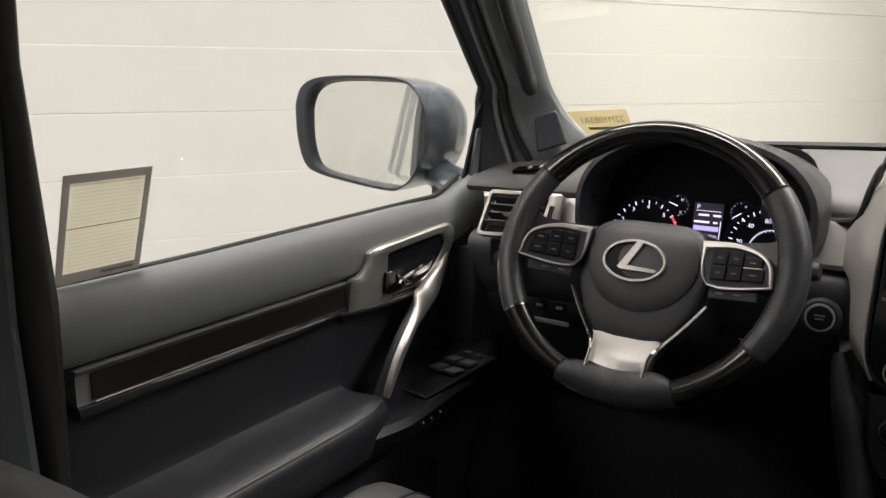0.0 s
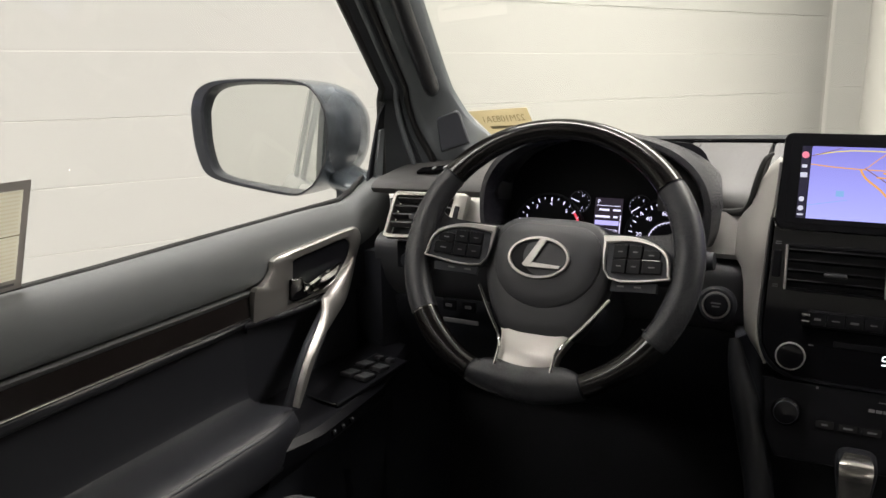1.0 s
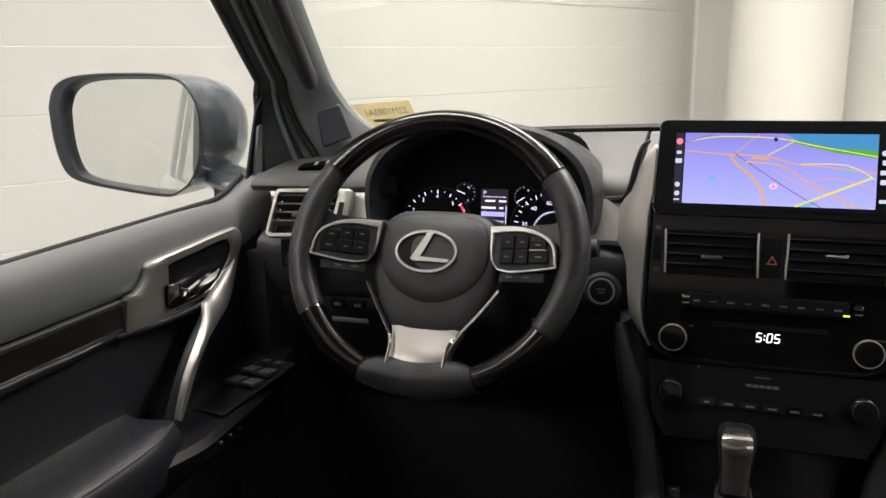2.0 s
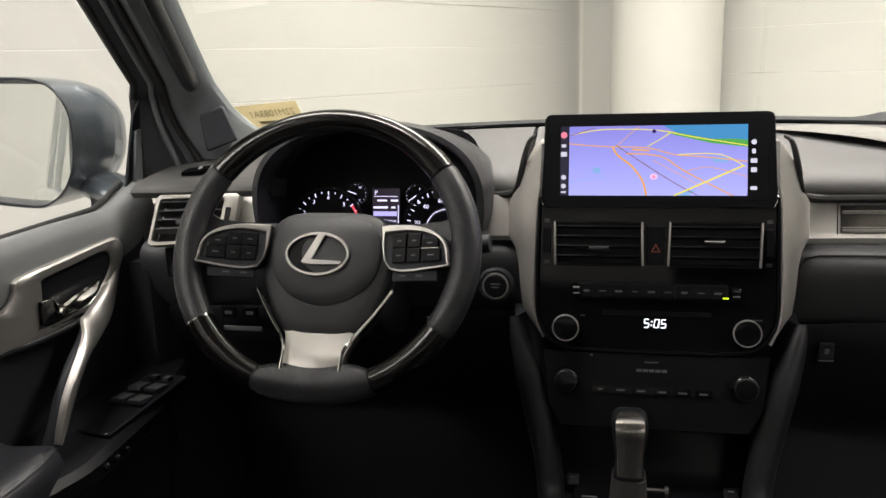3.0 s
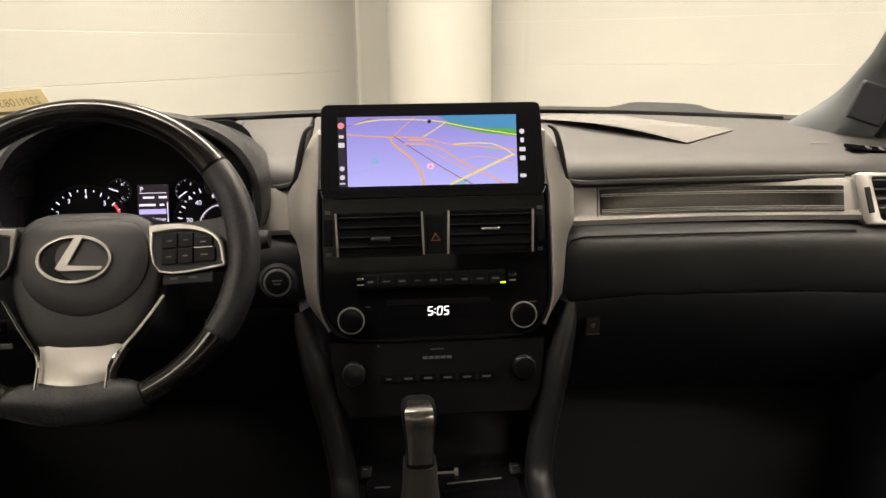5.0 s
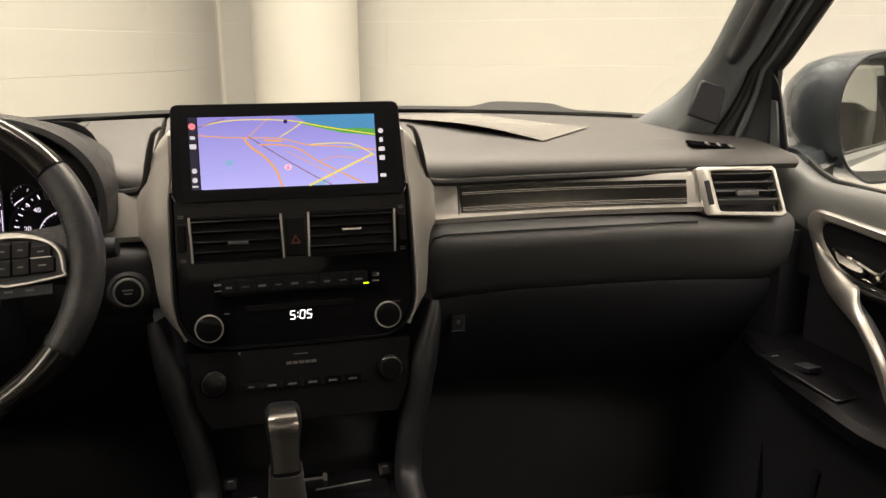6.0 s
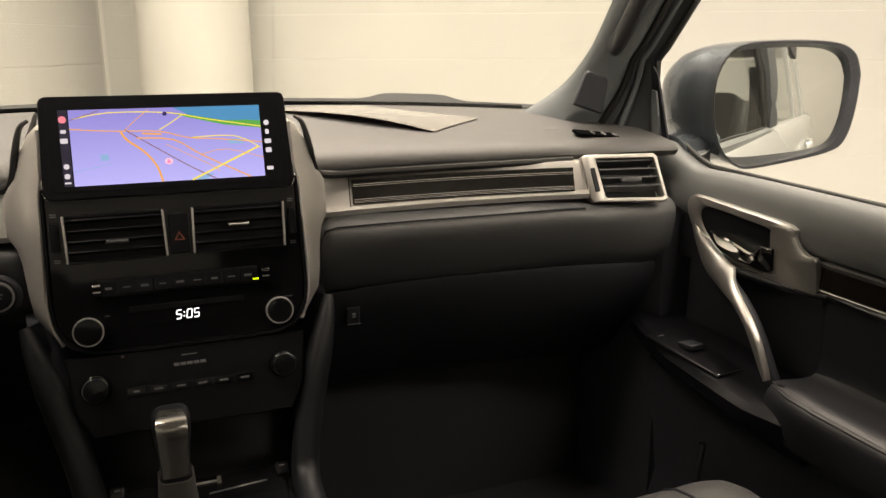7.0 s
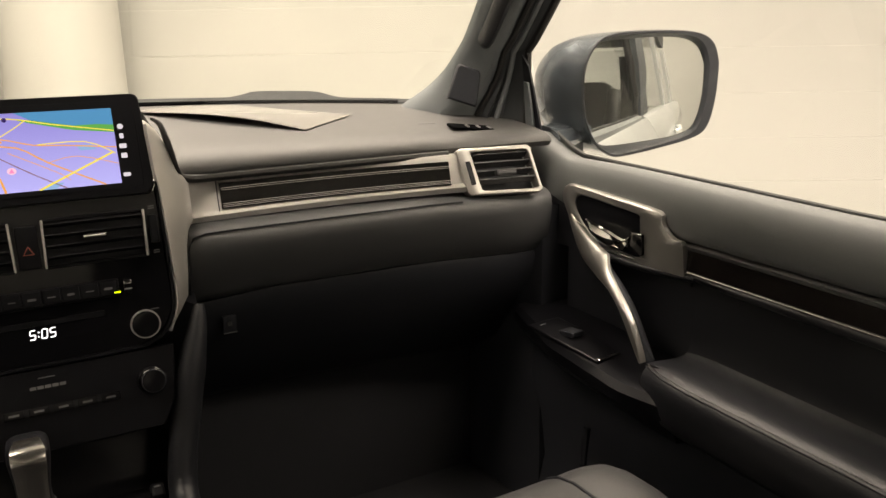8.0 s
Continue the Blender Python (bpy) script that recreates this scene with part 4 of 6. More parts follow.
bm = BM()
loft(bm, [low_ring(x, y, z, r) for x, y, z, r in ((0.174, 0.835, 1.165, 0.002), (0.178, 0.825, 1.182, 0.010), (0.186, 0.818, 1.190, 0.016), (0.205, 0.814, 1.1935, 0.02), (0.30, 0.812, 1.194, 0.022), (0.42, 0.803, 1.1955, 0.022), (0.54, 0.79, 1.198, 0.022), (0.62, 0.782, 1.196, 0.022), (0.70, 0.778, 1.193, 0.02), (0.745, 0.79, 1.19, 0.01))])
glove = part("glove_pad", bm, GLOVESKIN, dash, "black leather pad over the glove box")
line = [Vector((0.1795, 0.828, 1.06)), Vector((0.180, 0.814, 1.12)), Vector((0.1825, 0.812, 1.160)), Vector((0.190, 0.809, 1.1765)), Vector((0.205, 0.805, 1.1815)), Vector((0.25, 0.8035, 1.1822)), Vector((0.30, 0.8025, 1.1825)), Vector((0.42, 0.7935, 1.184)), Vector((0.54, 0.7805, 1.1865)), Vector((0.575, 0.777, 1.1863))]
line = [p + Vector((0, -0.0062, 0)) for p in line]
stitches(line, 0.005, 0.0036, 0.0006, STITCH, "stitching", glove)
bm = BM()
tube(bm, [p + Vector((0, 0.0005, 0.0025)) for p in line], 0.0016, 6)
part("seam", bm, DARK, glove)
bm = BM()
loft(bm, [low_ring(x, y, z, 0.012) for x, y, z in ((-0.745, 0.80, 1.19), (-0.60, 0.80, 1.195), (-0.40, 0.81, 1.195), (-0.22, 0.815, 1.195), (-0.174, 0.825, 1.19))])
part("knee_pad", bm, HUBSKIN, dash)
bm = BM()
loft(bm, [lid_ring(x, y, z) for x, y, z in ((0.176, 0.825, 1.182), (0.30, 0.812, 1.194), (0.42, 0.803, 1.1955), (0.54, 0.79, 1.198), (0.62, 0.782, 1.196), (0.70, 0.778, 1.193), (0.735, 0.79, 1.19))])
part("glove_box_lid", bm, DARK, dash, "black plastic glove box lid")
bm = BM()
loft(bm, [lid_ring(x, y, z) for x, y, z in ((-0.735, 0.80, 1.19), (-0.60, 0.80, 1.195), (-0.40, 0.81, 1.195), (-0.22, 0.815, 1.195), (-0.176, 0.825, 1.19))])
part("knee_panel", bm, DARK, dash)
bm = BM()
box(bm, on(0.232, 0.838, 1.043, -8), 0.020, 0.026, 0.006, 0.002)
glove_lock = part("glove_lock", bm, PLASTIC, dash)
bm = BM()
box(bm, on(0.232, 0.8315, 1.0305, -8), 0.020, 0.0012, 0.0008, 0.0)
box(bm, on(0.232, 0.8315, 1.044, -8), 0.006, 0.007, 0.0008, 0.0015)
part("lock_mark", bm, MARK, glove_lock)
bm = BM()
box(bm, Matrix.Translation((0, 1.0, 0.9)), 1.46, 0.06, 0.7, 0.01, z=-0.35)
tagged(part("footwell_back", bm, CARPET), "black carpeted footwell wall under the dashboard", "car footwell", kind="structure")

# switches low on the driver's side
for x, z, w in ((-0.612, 1.085, 0.011), (-0.578, 1.085, 0.011)):
    bm = BM()
    box(bm, on(x, 0.800, z, -8), w + 0.012, 0.018, 0.008, 0.002)
    b = part("dash_switch", bm, BEZEL, dash)
    bm = BM()
    box(bm, on(x, 0.7918, z, -8), w, 0.005, 0.0008, 0.001)
    part("switch_mark", bm, MARK, b)
bm = BM()
box(bm, on(-0.595, 0.802, 1.058, -8), 0.062, 0.008, 0.004, 0.002)
part("label_strip", bm, MARK, dash)
# light switch panel at the outer end
bm = BM()
box(bm, on(-0.665, 0.776, 1.165, 0), 0.055, 0.045, 0.006, 0.003)
lp = part("light_switch_panel", bm, BEZEL, dash)
bm = BM()
lathe(bm, on(-0.668, 0.770, 1.158), [(0.013, 0), (0.013, 0.006), (0.011, 0.012), (0.004, 0.013)], 20)
part("light_dial", bm, PLASTIC, lp)
bm = BM()
box(bm, on(-0.668, 0.7695, 1.178), 0.016, 0.0015, 0.001, 0.0)
part("panel_mark", bm, MARK, lp)


# ---- air vents at the dash ends ----
def side_vent(s):
    v = thing("air_vent", "satin silver framed air vent with black slats", "air vent", (s * 0.645, 0.80, 1.20), "dash end vents")
    m = on(s * 0.645, 0.779, 1.2285, 19, -s * 9) @ Matrix.Diagonal((1, 0.955, 1, 1))

    def P(pts):
        return [(s * x, y) for x, y in pts]
    outer = P([(-0.052, -0.037), (0.060, -0.040), (0.066, -0.036), (0.0535, 0.033), (0.048, 0.038), (-0.062, 0.038), (-0.067, 0.034), (-0.057, -0.031)])
    inner = P([(-0.031, -0.0310), (0.056, -0.0332), (0.0593, -0.0302), (0.0478, 0.0275), (0.045, 0.0305), (-0.042, 0.031), (-0.0455, 0.029), (-0.0345, -0.028)])
    bm = BM()
    frame_ring(bm, m, outer, inner, 0.020, z=-0.014, edge=0.002)
    part("frame", bm, SATIN, v)
    bm = BM()
    plate(bm, m, [(x * 1.0, y * 1.0) for x, y in inner], 0.004, z=-0.022)
    part("duct", bm, DARK, v)
    for k in range(4):
        y = -0.019 + 0.0135 * k
        x0, x1 = -0.0335 - (y + 0.03) * 0.18, 0.0585 - (y + 0.03) * 0.19
        bm = BM()
        box(bm, m @ Matrix.Translation((s * (x0 + x1) / 2, y, -0.010)) @ Matrix.Rotation(radians(-28), 4, "X"), x1 - x0, 0.0036, 0.014, 0.0012)
        part("slat", bm, HUBSKIN, v)
    bm = BM()
    box(bm, m @ Matrix.Translation((s * 0.008, -0.004, 0.0)), 0.034, 0.010, 0.009, 0.003)
    part("slat_tab", bm, HUBSKIN, v)
    bm = BM()
    box(bm, m @ Matrix.Translation((-s * 0.0495, -0.002, 0.0042)) @ Matrix.Rotation(radians(s * 9), 4, "Z"), 0.008, 0.038, 0.003, 0.001)
    part("thumb_wheel", bm, DARK, v)


for s in (-1, 1):
    side_vent(s)


# ---- instruments ----
hood = thing("instrument_cluster", "lit instrument cluster with gauges under a dark hood", "instrument cluster", (-0.39, 0.86, 1.2))
CX = -0.392


def arch(rx, rz, y, z0, n=72, a0=-14, a1=194, sq=2.4):
    pts = []
    for i in range(n + 1):
        a = radians(a0 + (a1 - a0) * i / n)
        c, s_ = math.cos(a), math.sin(a)
        pts.append(Vector((CX + rx * abs(c) ** (2 / sq) * (1 if c > 0 else -1), y, z0 + rz * abs(s_) ** (2 / sq) * (1 if s_ > 0 else -1))))
    return pts


bm = BM()
rings = [arch(0.150, 0.100, 0.885, 1.245), arch(0.155, 0.105, 0.81, 1.245), arch(0.160, 0.109, 0.793, 1.246), arch(0.168, 0.114, 0.795, 1.247), arch(0.176, 0.116, 0.82, 1.247), arch(0.182, 0.108, 0.88, 1.245), arch(0.182, 0.100, 0.93, 1.24), arch(0.180, 0.086, 0.99, 1.235)]
loft(bm, rings, closed=False, caps=False)
part("hood", bm, WHEELSKIN, hood, "dark soft-skinned hood over the gauges")
bm = BM()
plate(bm, Matrix.Translation((CX, 0.876, 1.235)) @ on(0, 0, 0, 12), rrect(0.30, 0.22, 0.04), 0.004)
face = part("gauge_face", bm, BEZEL, hood)
WHITE = glow("lit_white", (0.74, 0.72, 1.0), 1.15)
RED = glow("lit_red", (0.9, 0.08, 0.12), 0.7)
LILAC = glow("lit_lilac", (0.48, 0.45, 1.0), 0.9)
DIM = glow("lit_dim", (0.10, 0.07, 0.13), 0.14)


def gm(x, z, out=0.0):
    """A place on the gauge face."""
    return Matrix.Translation((x, 0.866 + (z - 1.235) * 0.21 - out, z)) @ on(0, 0, 0, 12)


def gauge(x, z, r, ticks, a0, a1, needle, numerals, size, big=2, red=None, name="gauge", inset=0.70):
    bm = BM()
    frame_ring(bm, gm(x, z), ell(r * 1.12, r * 1.12), ell(r * 1.06, r * 1.06), 0.003, edge=0.001)
    g = part(name, bm, DARK, hood)
    bm = BM()
    for i in range(ticks + 1):
        a = radians(a0 + (a1 - a0) * i / ticks)
        w, l = (0.0010, 0.11) if i % big == 0 else (0.0006, 0.055)
        box(bm, gm(x, z, 0.003) @ Matrix.Rotation(a, 4, "Z") @ Matrix.Translation((r * (1 - l / 2), 0, 0)), r * l, w * r / 0.044 + 0.0003, 0.0004, 0.0)
    part("tick_marks", bm, WHITE, g)
    if red:
        bm = BM()
        pts = [(r * 0.98 * math.cos(radians(q)), r * 0.98 * math.sin(radians(q))) for q in range(red[0], red[1] - 1, -4)]
        ins = [(x_ * 0.93, y_ * 0.93) for x_, y_ in reversed(pts)]
        plate(bm, gm(x, z, 0.003), pts + ins, 0.0004, edge=0.0001)
        part("red_zone", bm, RED, g)
    if needle is not None:
        bm = BM()
        a = radians(needle)
        box(bm, gm(x, z, 0.0045) @ Matrix.Rotation(a, 4, "Z") @ Matrix.Translation((r * 0.45, 0, 0)), r * 0.9, 0.0011 + r * 0.012, 0.0006, 0.0)
        part("needle", bm, WHITE, g)
    for body, a in numerals:
        q = radians(a)
        part("numeral", text_mesh(body, size, gm(x + r * inset * math.cos(q), z + r * inset * math.sin(q), 0.0035)), WHITE, g, smooth=False)
    return g


gauge(-0.4715, 1.2045, 0.0520, 16, 210, 15, None, (("2", 152), ("3", 121), ("4", 88), ("5", 50)), 0.0086, red=(40, 10), name="rev_gauge", inset=0.79)
gauge(-0.296, 1.205, 0.053, 18, 225, 60, None, (("20", 172), ("40", 130), ("60", 92)), 0.0088, name="speed_gauge")
inner = gauge(-0.289, 1.200, 0.030, 14, 200, 60, None, (), 0.004, big=20, name="inner_dial")
bm = BM()
rim = [(0.0312 * math.cos(radians(q)), 0.0312 * math.sin(radians(q))) for q in range(45, 216, 6)]
plate(bm, gm(-0.289, 1.200, 0.003), rim + [(x * 0.968, z * 0.968) for x, z in reversed(rim)], 0.0004, edge=0.0001)
part("dial_rim", bm, WHITE, inner)
bm = BM()
box(bm, gm(-0.2945, 1.1985, 0.0046) @ Matrix.Rotation(radians(24), 4, "Z"), 0.036, 0.0011, 0.0005, 0.0)
part("needle", bm, WHITE, inner)
gauge(-0.4260, 1.2515, 0.0150, 8, 100, -80, 160, (("H", 60), ("C", -60)), 0.005, name="temperature_gauge")
gauge(-0.3345, 1.2495, 0.0150, 8, 100, 260, 215, (("F", 60), ("E", -75)), 0.005, name="fuel_gauge")
bm = BM()
plate(bm, gm(-0.3805, 1.2282, 0.002), rrect(0.042, 0.064, 0.001), 0.0006, edge=0.0002)
info = part("info_display", bm, DIM, hood, "small lit menu display between the gauges")
part("gear_letter", text_mesh("P", 0.009, gm(-0.3955, 1.2532, 0.0035)), WHITE, info, smooth=False)
for z, w, h, x, mm in ((1.2482, 0.036, 0.0008, -0.3805, WHITE), (1.2422, 0.015, 0.0028, -0.3865, WHITE), (1.2422, 0.011, 0.0028, -0.3675, WHITE), (1.2322, 0.022, 0.0030, -0.3885, WHITE), (1.2322, 0.006, 0.0028, -0.3690, WHITE), (1.2232, 0.036, 0.0068, -0.3815, LILAC), (1.2187, 0.0010, 0.034, -0.3615, WHITE), (1.1997, 0.036, 0.0006, -0.3805, WHITE)):
    bm = BM()
    box(bm, gm(x, z, 0.0033), w, h, 0.0003, 0.0)
    part("menu_bar", bm, mm, info, smooth=False)
part("menu_text", text_mesh("Meter Settings", 0.0058, gm(-0.3815, 1.2132, 0.0035)), WHITE, info, smooth=False)


# ---- steering wheel ----
wheel = thing("steering_wheel", "black leather and gloss wood steering wheel with silver spoke", "steering wheel", (-0.4135, 0.70, 1.213))
WM = on(-0.4125, 0.672, 1.2105, 25)
RX, RY = 0.1840, 0.1745


def ru(a):
    return 0.0165 + 0.0025 * math.cos(a) ** 2 - 0.002 * max(0, math.sin(a)) ** 3


def rw(a):
    return 0.0165 + 0.001 * math.cos(a) ** 2


for name, mm, a0, a1, lab in (("rim_wood", WOOD, 36, 143.5, "dark gloss wood rim section"), ("rim_leather", WHEELSKIN, 144.5, 211.5, ""), ("rim_wood", WOOD, 212.5, 246.5, "dark gloss wood rim section"),
                              ("rim_wood", WOOD, 295, 326.5, "dark gloss wood rim section"), ("rim_leather", WHEELSKIN, 327.5, 395, "")):
    bm = BM()
    arc_tube(bm, WM, RX, RY, a0, a1, (lambda a: ru(a)) if mm is WHEELSKIN else (lambda a: ru(a) - 0.0004), rw, n=30, seg=18)
    part(name, bm, mm, wheel, lab)
for a in (36, 144, 212, 247, 294.5, 327):
    bm = BM()
    arc_tube(bm, WM, RX, RY, a - 0.5, a + 0.5, lambda q: ru(q) - 0.0012, lambda q: rw(q) - 0.0012, n=2)
    part("rim_joint", bm, CHROME if a == 212 else DARK, wheel)
for a0, a1 in ((146, 210), (329, 394)):
    pts = [WM @ Vector((math.cos(radians(a)) * (RX - ru(radians(a)) * 0.97), math.sin(radians(a)) * (RY - ru(radians(a)) * 0.97), 0.003)) for a in range(a0, a1, 3)]
    stitches(pts, 0.0045, 0.0032, 0.0007, STITCH, "rim_stitching", wheel)
# centre pad
HM = WM @ Matrix.Translation((0.0, 0.0, -0.022))
hubline = [(0.0, 0.056), (0.042, 0.055), (0.068, 0.046), (0.086, 0.020), (0.0885, -0.002), (0.084, -0.035), (0.070, -0.072), (0.052, -0.100), (0.03, -0.109), (0.0, -0.110)]
half = [Vector((x, y, 0)) for x, y in hubline]
full = half + [Vector((-p.x, p.y, 0)) for p in reversed(half[1:-1])]
hub_out = [(p.x, p.y) for p in smooth_line(full + [full[0]], 3)[:-1]]
bm = BM()
loft(bm, [[HM @ Vector((x * k, (y + 0.02) * k - 0.02, h)) for x, y in hub_out] for k, h in ((0.96, -0.035), (1.0, -0.02), (1.0, -0.002), (0.97, 0.004), (0.90, 0.0075), (0.75, 0.010), (0.4, 0.012), (0.05, 0.012))])
hub = part("centre_pad", bm, HUBSKIN, wheel, "black centre pad of the wheel")
face_out = [(p.x, p.y) for p in smooth_line([Vector(q) for q in ((0, 0.045, 0), (0.045, 0.044, 0), (0.066, 0.030, 0), (0.074, 0.0, 0), (0.066, -0.032, 0), (0.040, -0.058, 0), (0, -0.069, 0), (-0.040, -0.058, 0), (-0.066, -0.032, 0), (-0.074, 0.0, 0), (-0.066, 0.030, 0), (-0.045, 0.044, 0), (0, 0.045, 0))], 4)[:-1]]
bm = BM()
loft(bm, [[HM @ Vector((x * k, y * k, h)) for x, y in face_out] for k, h in ((1.0, 0.006), (0.985, 0.0115), (0.95, 0.0135), (0.7, 0.0165), (0.4, 0.018), (0.05, 0.0185))])
part("pad_face", bm, HUBSKIN, hub)
# emblem: an oval ring with a bent bar across it
EM = HM @ Matrix.Translation((-0.008, -0.003, 0.0165))
bm = BM()
frame_ring(bm, EM, ell(0.0425, 0.0285, 48), ell(0.0385, 0.0243, 48), 0.005, edge=0.0015)
emblem = part("emblem_ring", bm, SATIN, hub, "silver oval emblem ring")
bm = BM()
plate(bm, EM, ell(0.0385, 0.0243, 48), 0.0015)
part("emblem_bed", bm, BEZEL, emblem)
bm = BM()
plate(bm, EM, [(0.000, 0.0262), (0.0085, 0.0245), (-0.0075, -0.0075), (0.0330, -0.0095), (0.0310, -0.0135), (-0.0170, -0.0135), (-0.0205, -0.0105)], 0.0042, z=0.0012, edge=0.001)
part("emblem_bar", bm, SATIN, emblem)

# switch pods on the two upper spokes
for s in (-1, 1):
    outline = [(0.070, 0.034), (0.110, 0.033), (0.140, 0.024), (0.155, 0.010), (0.1595, -0.012), (0.154, -0.020), (0.084, -0.022)]
    inner = [(0.076, 0.024), (0.110, 0.0262), (0.1372, 0.0200), (0.1520, 0.0085), (0.1567, -0.0118), (0.1525, -0.0178), (0.084, -0.0198)]
    outline, inner = ([(p.x, p.y) for p in smooth_line([Vector((x, y, 0)) for x, y in q + q[:1]], 4)[:-1]] for q in (outline, inner))
    sm = HM @ Matrix.Translation((s * 0.004, 0.001, 0.0)) @ Matrix.Rotation(radians(-s * 12), 4, "Y") @ Matrix.Diagonal((1.03, 1.0, 1, 1))
    bm = BM()
    loft(bm, [[sm @ Vector((s * x * k, y, h)) for x, y in outline] for k, h in ((1.0, -0.02), (1.0, -0.001), (0.99, 0.0))])
    pod = part("switch_pod", bm, PLASTIC, wheel)
    bm = BM()
    frame_ring(bm, sm, [(s * x, y) for x, y in outline], [(s * x, y) for x, y in inner], 0.008, z=-0.004, edge=0.002)
    part("pod_trim", bm, SILVER, pod, "satin silver switch surround")
    for k, (x0, x1, y0, y1) in enumerate(((0.086, 0.1045, 0.005, 0.022), (0.1055, 0.1235, 0.005, 0.022), (0.1245, 0.146, 0.004, 0.016), (0.086, 0.1045, -0.014, 0.004), (0.1055, 0.1235, -0.014, 0.004), (0.1245, 0.1495, -0.013, 0.003))):
        bm = BM()
        box(bm, sm @ Matrix.Translation((s * (x0 + x1) / 2, (y0 + y1) / 2, -0.001)), x1 - x0, y1 - y0, 0.004, 0.0012)
        b = part("wheel_button", bm, BEZEL, pod)
        bm = BM()
        box(bm, sm @ Matrix.Translation((s * (x0 + x1) / 2, (y0 + y1) / 2, 0.003)), (x1 - x0) * 0.32, 0.0015, 0.0003, 0.0)
        part("button_mark", bm, MARK, pod)
    bm = BM()
    box(bm, sm @ Matrix.Translation((s * 0.1355, 0.0035, 0.0026)), 0.022, 0.0012, 0.0008, 0.0)
    part("button_edge", bm, CHROME, pod)
    bm = BM()
    box(bm, sm @ Matrix.Translation((s * 0.116, -0.0305, -0.006)), 0.060, 0.013, 0.005, 0.002)
    row = part("lower_switch", bm, PLASTIC, pod)
    for k in (0.10, 0.122):
        bm = BM()
        box(bm, sm @ Matrix.Translation((s * k, -0.030, -0.0008)), 0.009, 0.0022, 0.0004, 0.0)
        part("button_mark", bm, MARK, pod)
    # spoke from the pod to the rim
    bm = BM()
    loft(bm, [[WM @ Vector((s * x, y, h)) for y, h in ((y1, z0), (y1, z1), (y0, z1), (y0, z0))] for x, y0, y1, z0, z1 in ((0.075, -0.012, 0.042, -0.04, -0.028), (0.12, -0.016, 0.043, -0.038, -0.026), (0.152, -0.02, 0.044, -0.030, -0.014), (0.178, -0.02, 0.06, -0.014, -0.002))])
    part("side_spoke", bm, WHEELSKIN, wheel)
# leather foot of the rim, broader over the lower spoke
bm = BM()
rings = []
for i in range(33):
    deg = 247.5 + 46.5 * i / 32
    a, more = radians(deg), 0.0072 * max(0.0, 1 - (abs(deg - 270.75) / 23.25) ** 5)
    c, s_, u, w = math.cos(a), math.sin(a), ru(a) + more, rw(a) + more * 0.12
    rings.append([WM @ Vector((c * (RX - more) + c * u * math.cos(q), s_ * (RY - more) + s_ * u * math.cos(q), w * math.sin(q))) for q in (2 * math.pi * k / 18 for k in range(18))])
loft(bm, rings)
part("rim_leather", bm, WHEELSKIN, wheel)
# lower spoke
bm = BM()
rings = []
for y, w, h in ((-0.172, 0.040, 0.004), (-0.150, 0.0375, 0.006), (-0.128, 0.0385, -0.002), (-0.104, 0.047, -0.018), (-0.06, 0.066, -0.022), (-0.03, 0.08, -0.026)):
    rings.append([WM @ Vector((x, y, z)) for x, z in ((-w, h - 0.02), (-w, h), (-w * 0.75, h + 0.003), (w * 0.75, h + 0.003), (w, h), (w, h - 0.02))])
bm = loft(bm, rings)
part("lower_spoke", bm, SATIN, wheel, "satin silver lower spoke")
for s in (-1, 1):
    bm = BM()
    tube(bm, smooth_line([WM @ Vector((s * x, y, h)) for x, y, h in ((0.090, -0.046, -0.016), (0.069, -0.078, -0.011), (0.047, -0.108, -0.004), (0.0385, -0.125, 0.005), (0.0375, -0.150, 0.012))], 4), 0.0022, 8)
    part("spoke_edge", bm, CHROME, wheel, "bright spoke edge")
# column behind the wheel with stalks
column = thing("steering_column", "black plastic steering column cover with stalks", "steering column", (-0.41, 0.76, 1.15))
bm = BM()
CM = on(-0.412, 0.70, 1.19, 25)
loft(bm, [[CM @ Vector((x, y, z)) for x, y in rrect(w, h, 0.03)] for z, w, h in ((-0.03, 0.11, 0.12), (-0.06, 0.13, 0.15), (-0.14, 0.15, 0.17))])
part("cover", bm, PLASTIC, column)
for s, z, r in ((1, 0.03, 0.013), (-1, 0.03, 0.012)):
    bm = BM()
    tube(bm, smooth_line([CM @ Vector(q) for q in ((s * 0.05, z, -0.07), (s * 0.12, z + 0.004, -0.06), (s * 0.165, z + 0.006, -0.055), (s * 0.20, z + 0.008, -0.052))], 3), [r * 0.7] * 4 + [r * 0.85] * 3 + [r, r, r * 0.9], 12)
    part("stalk", bm, PLASTIC, column)
bm = BM()
for k in range(3):
    box(bm, CM @ Matrix.Translation((0.125 + 0.012 * k, -0.064, -0.046)) @ Matrix.Rotation(radians(-20), 4, "Z"), 0.008, 0.002, 0.0005, 0.0)
part("stalk_mark", bm, MARK, column)


# ---- centre stack ----
stack = thing("centre_stack", "gloss black centre stack with vents, climate keys and silver flanks", "centre stack", (0, 0.78, 0.95))


def SM(x, z, out=0.0):
    """A place on the face of the centre stack."""
    return Matrix.Translation((x, 0.763 + 0.19 * (z - 1.2), z)) @ on(0, 0, 0, 10.8) @ Matrix.Translation((0, 0, out))


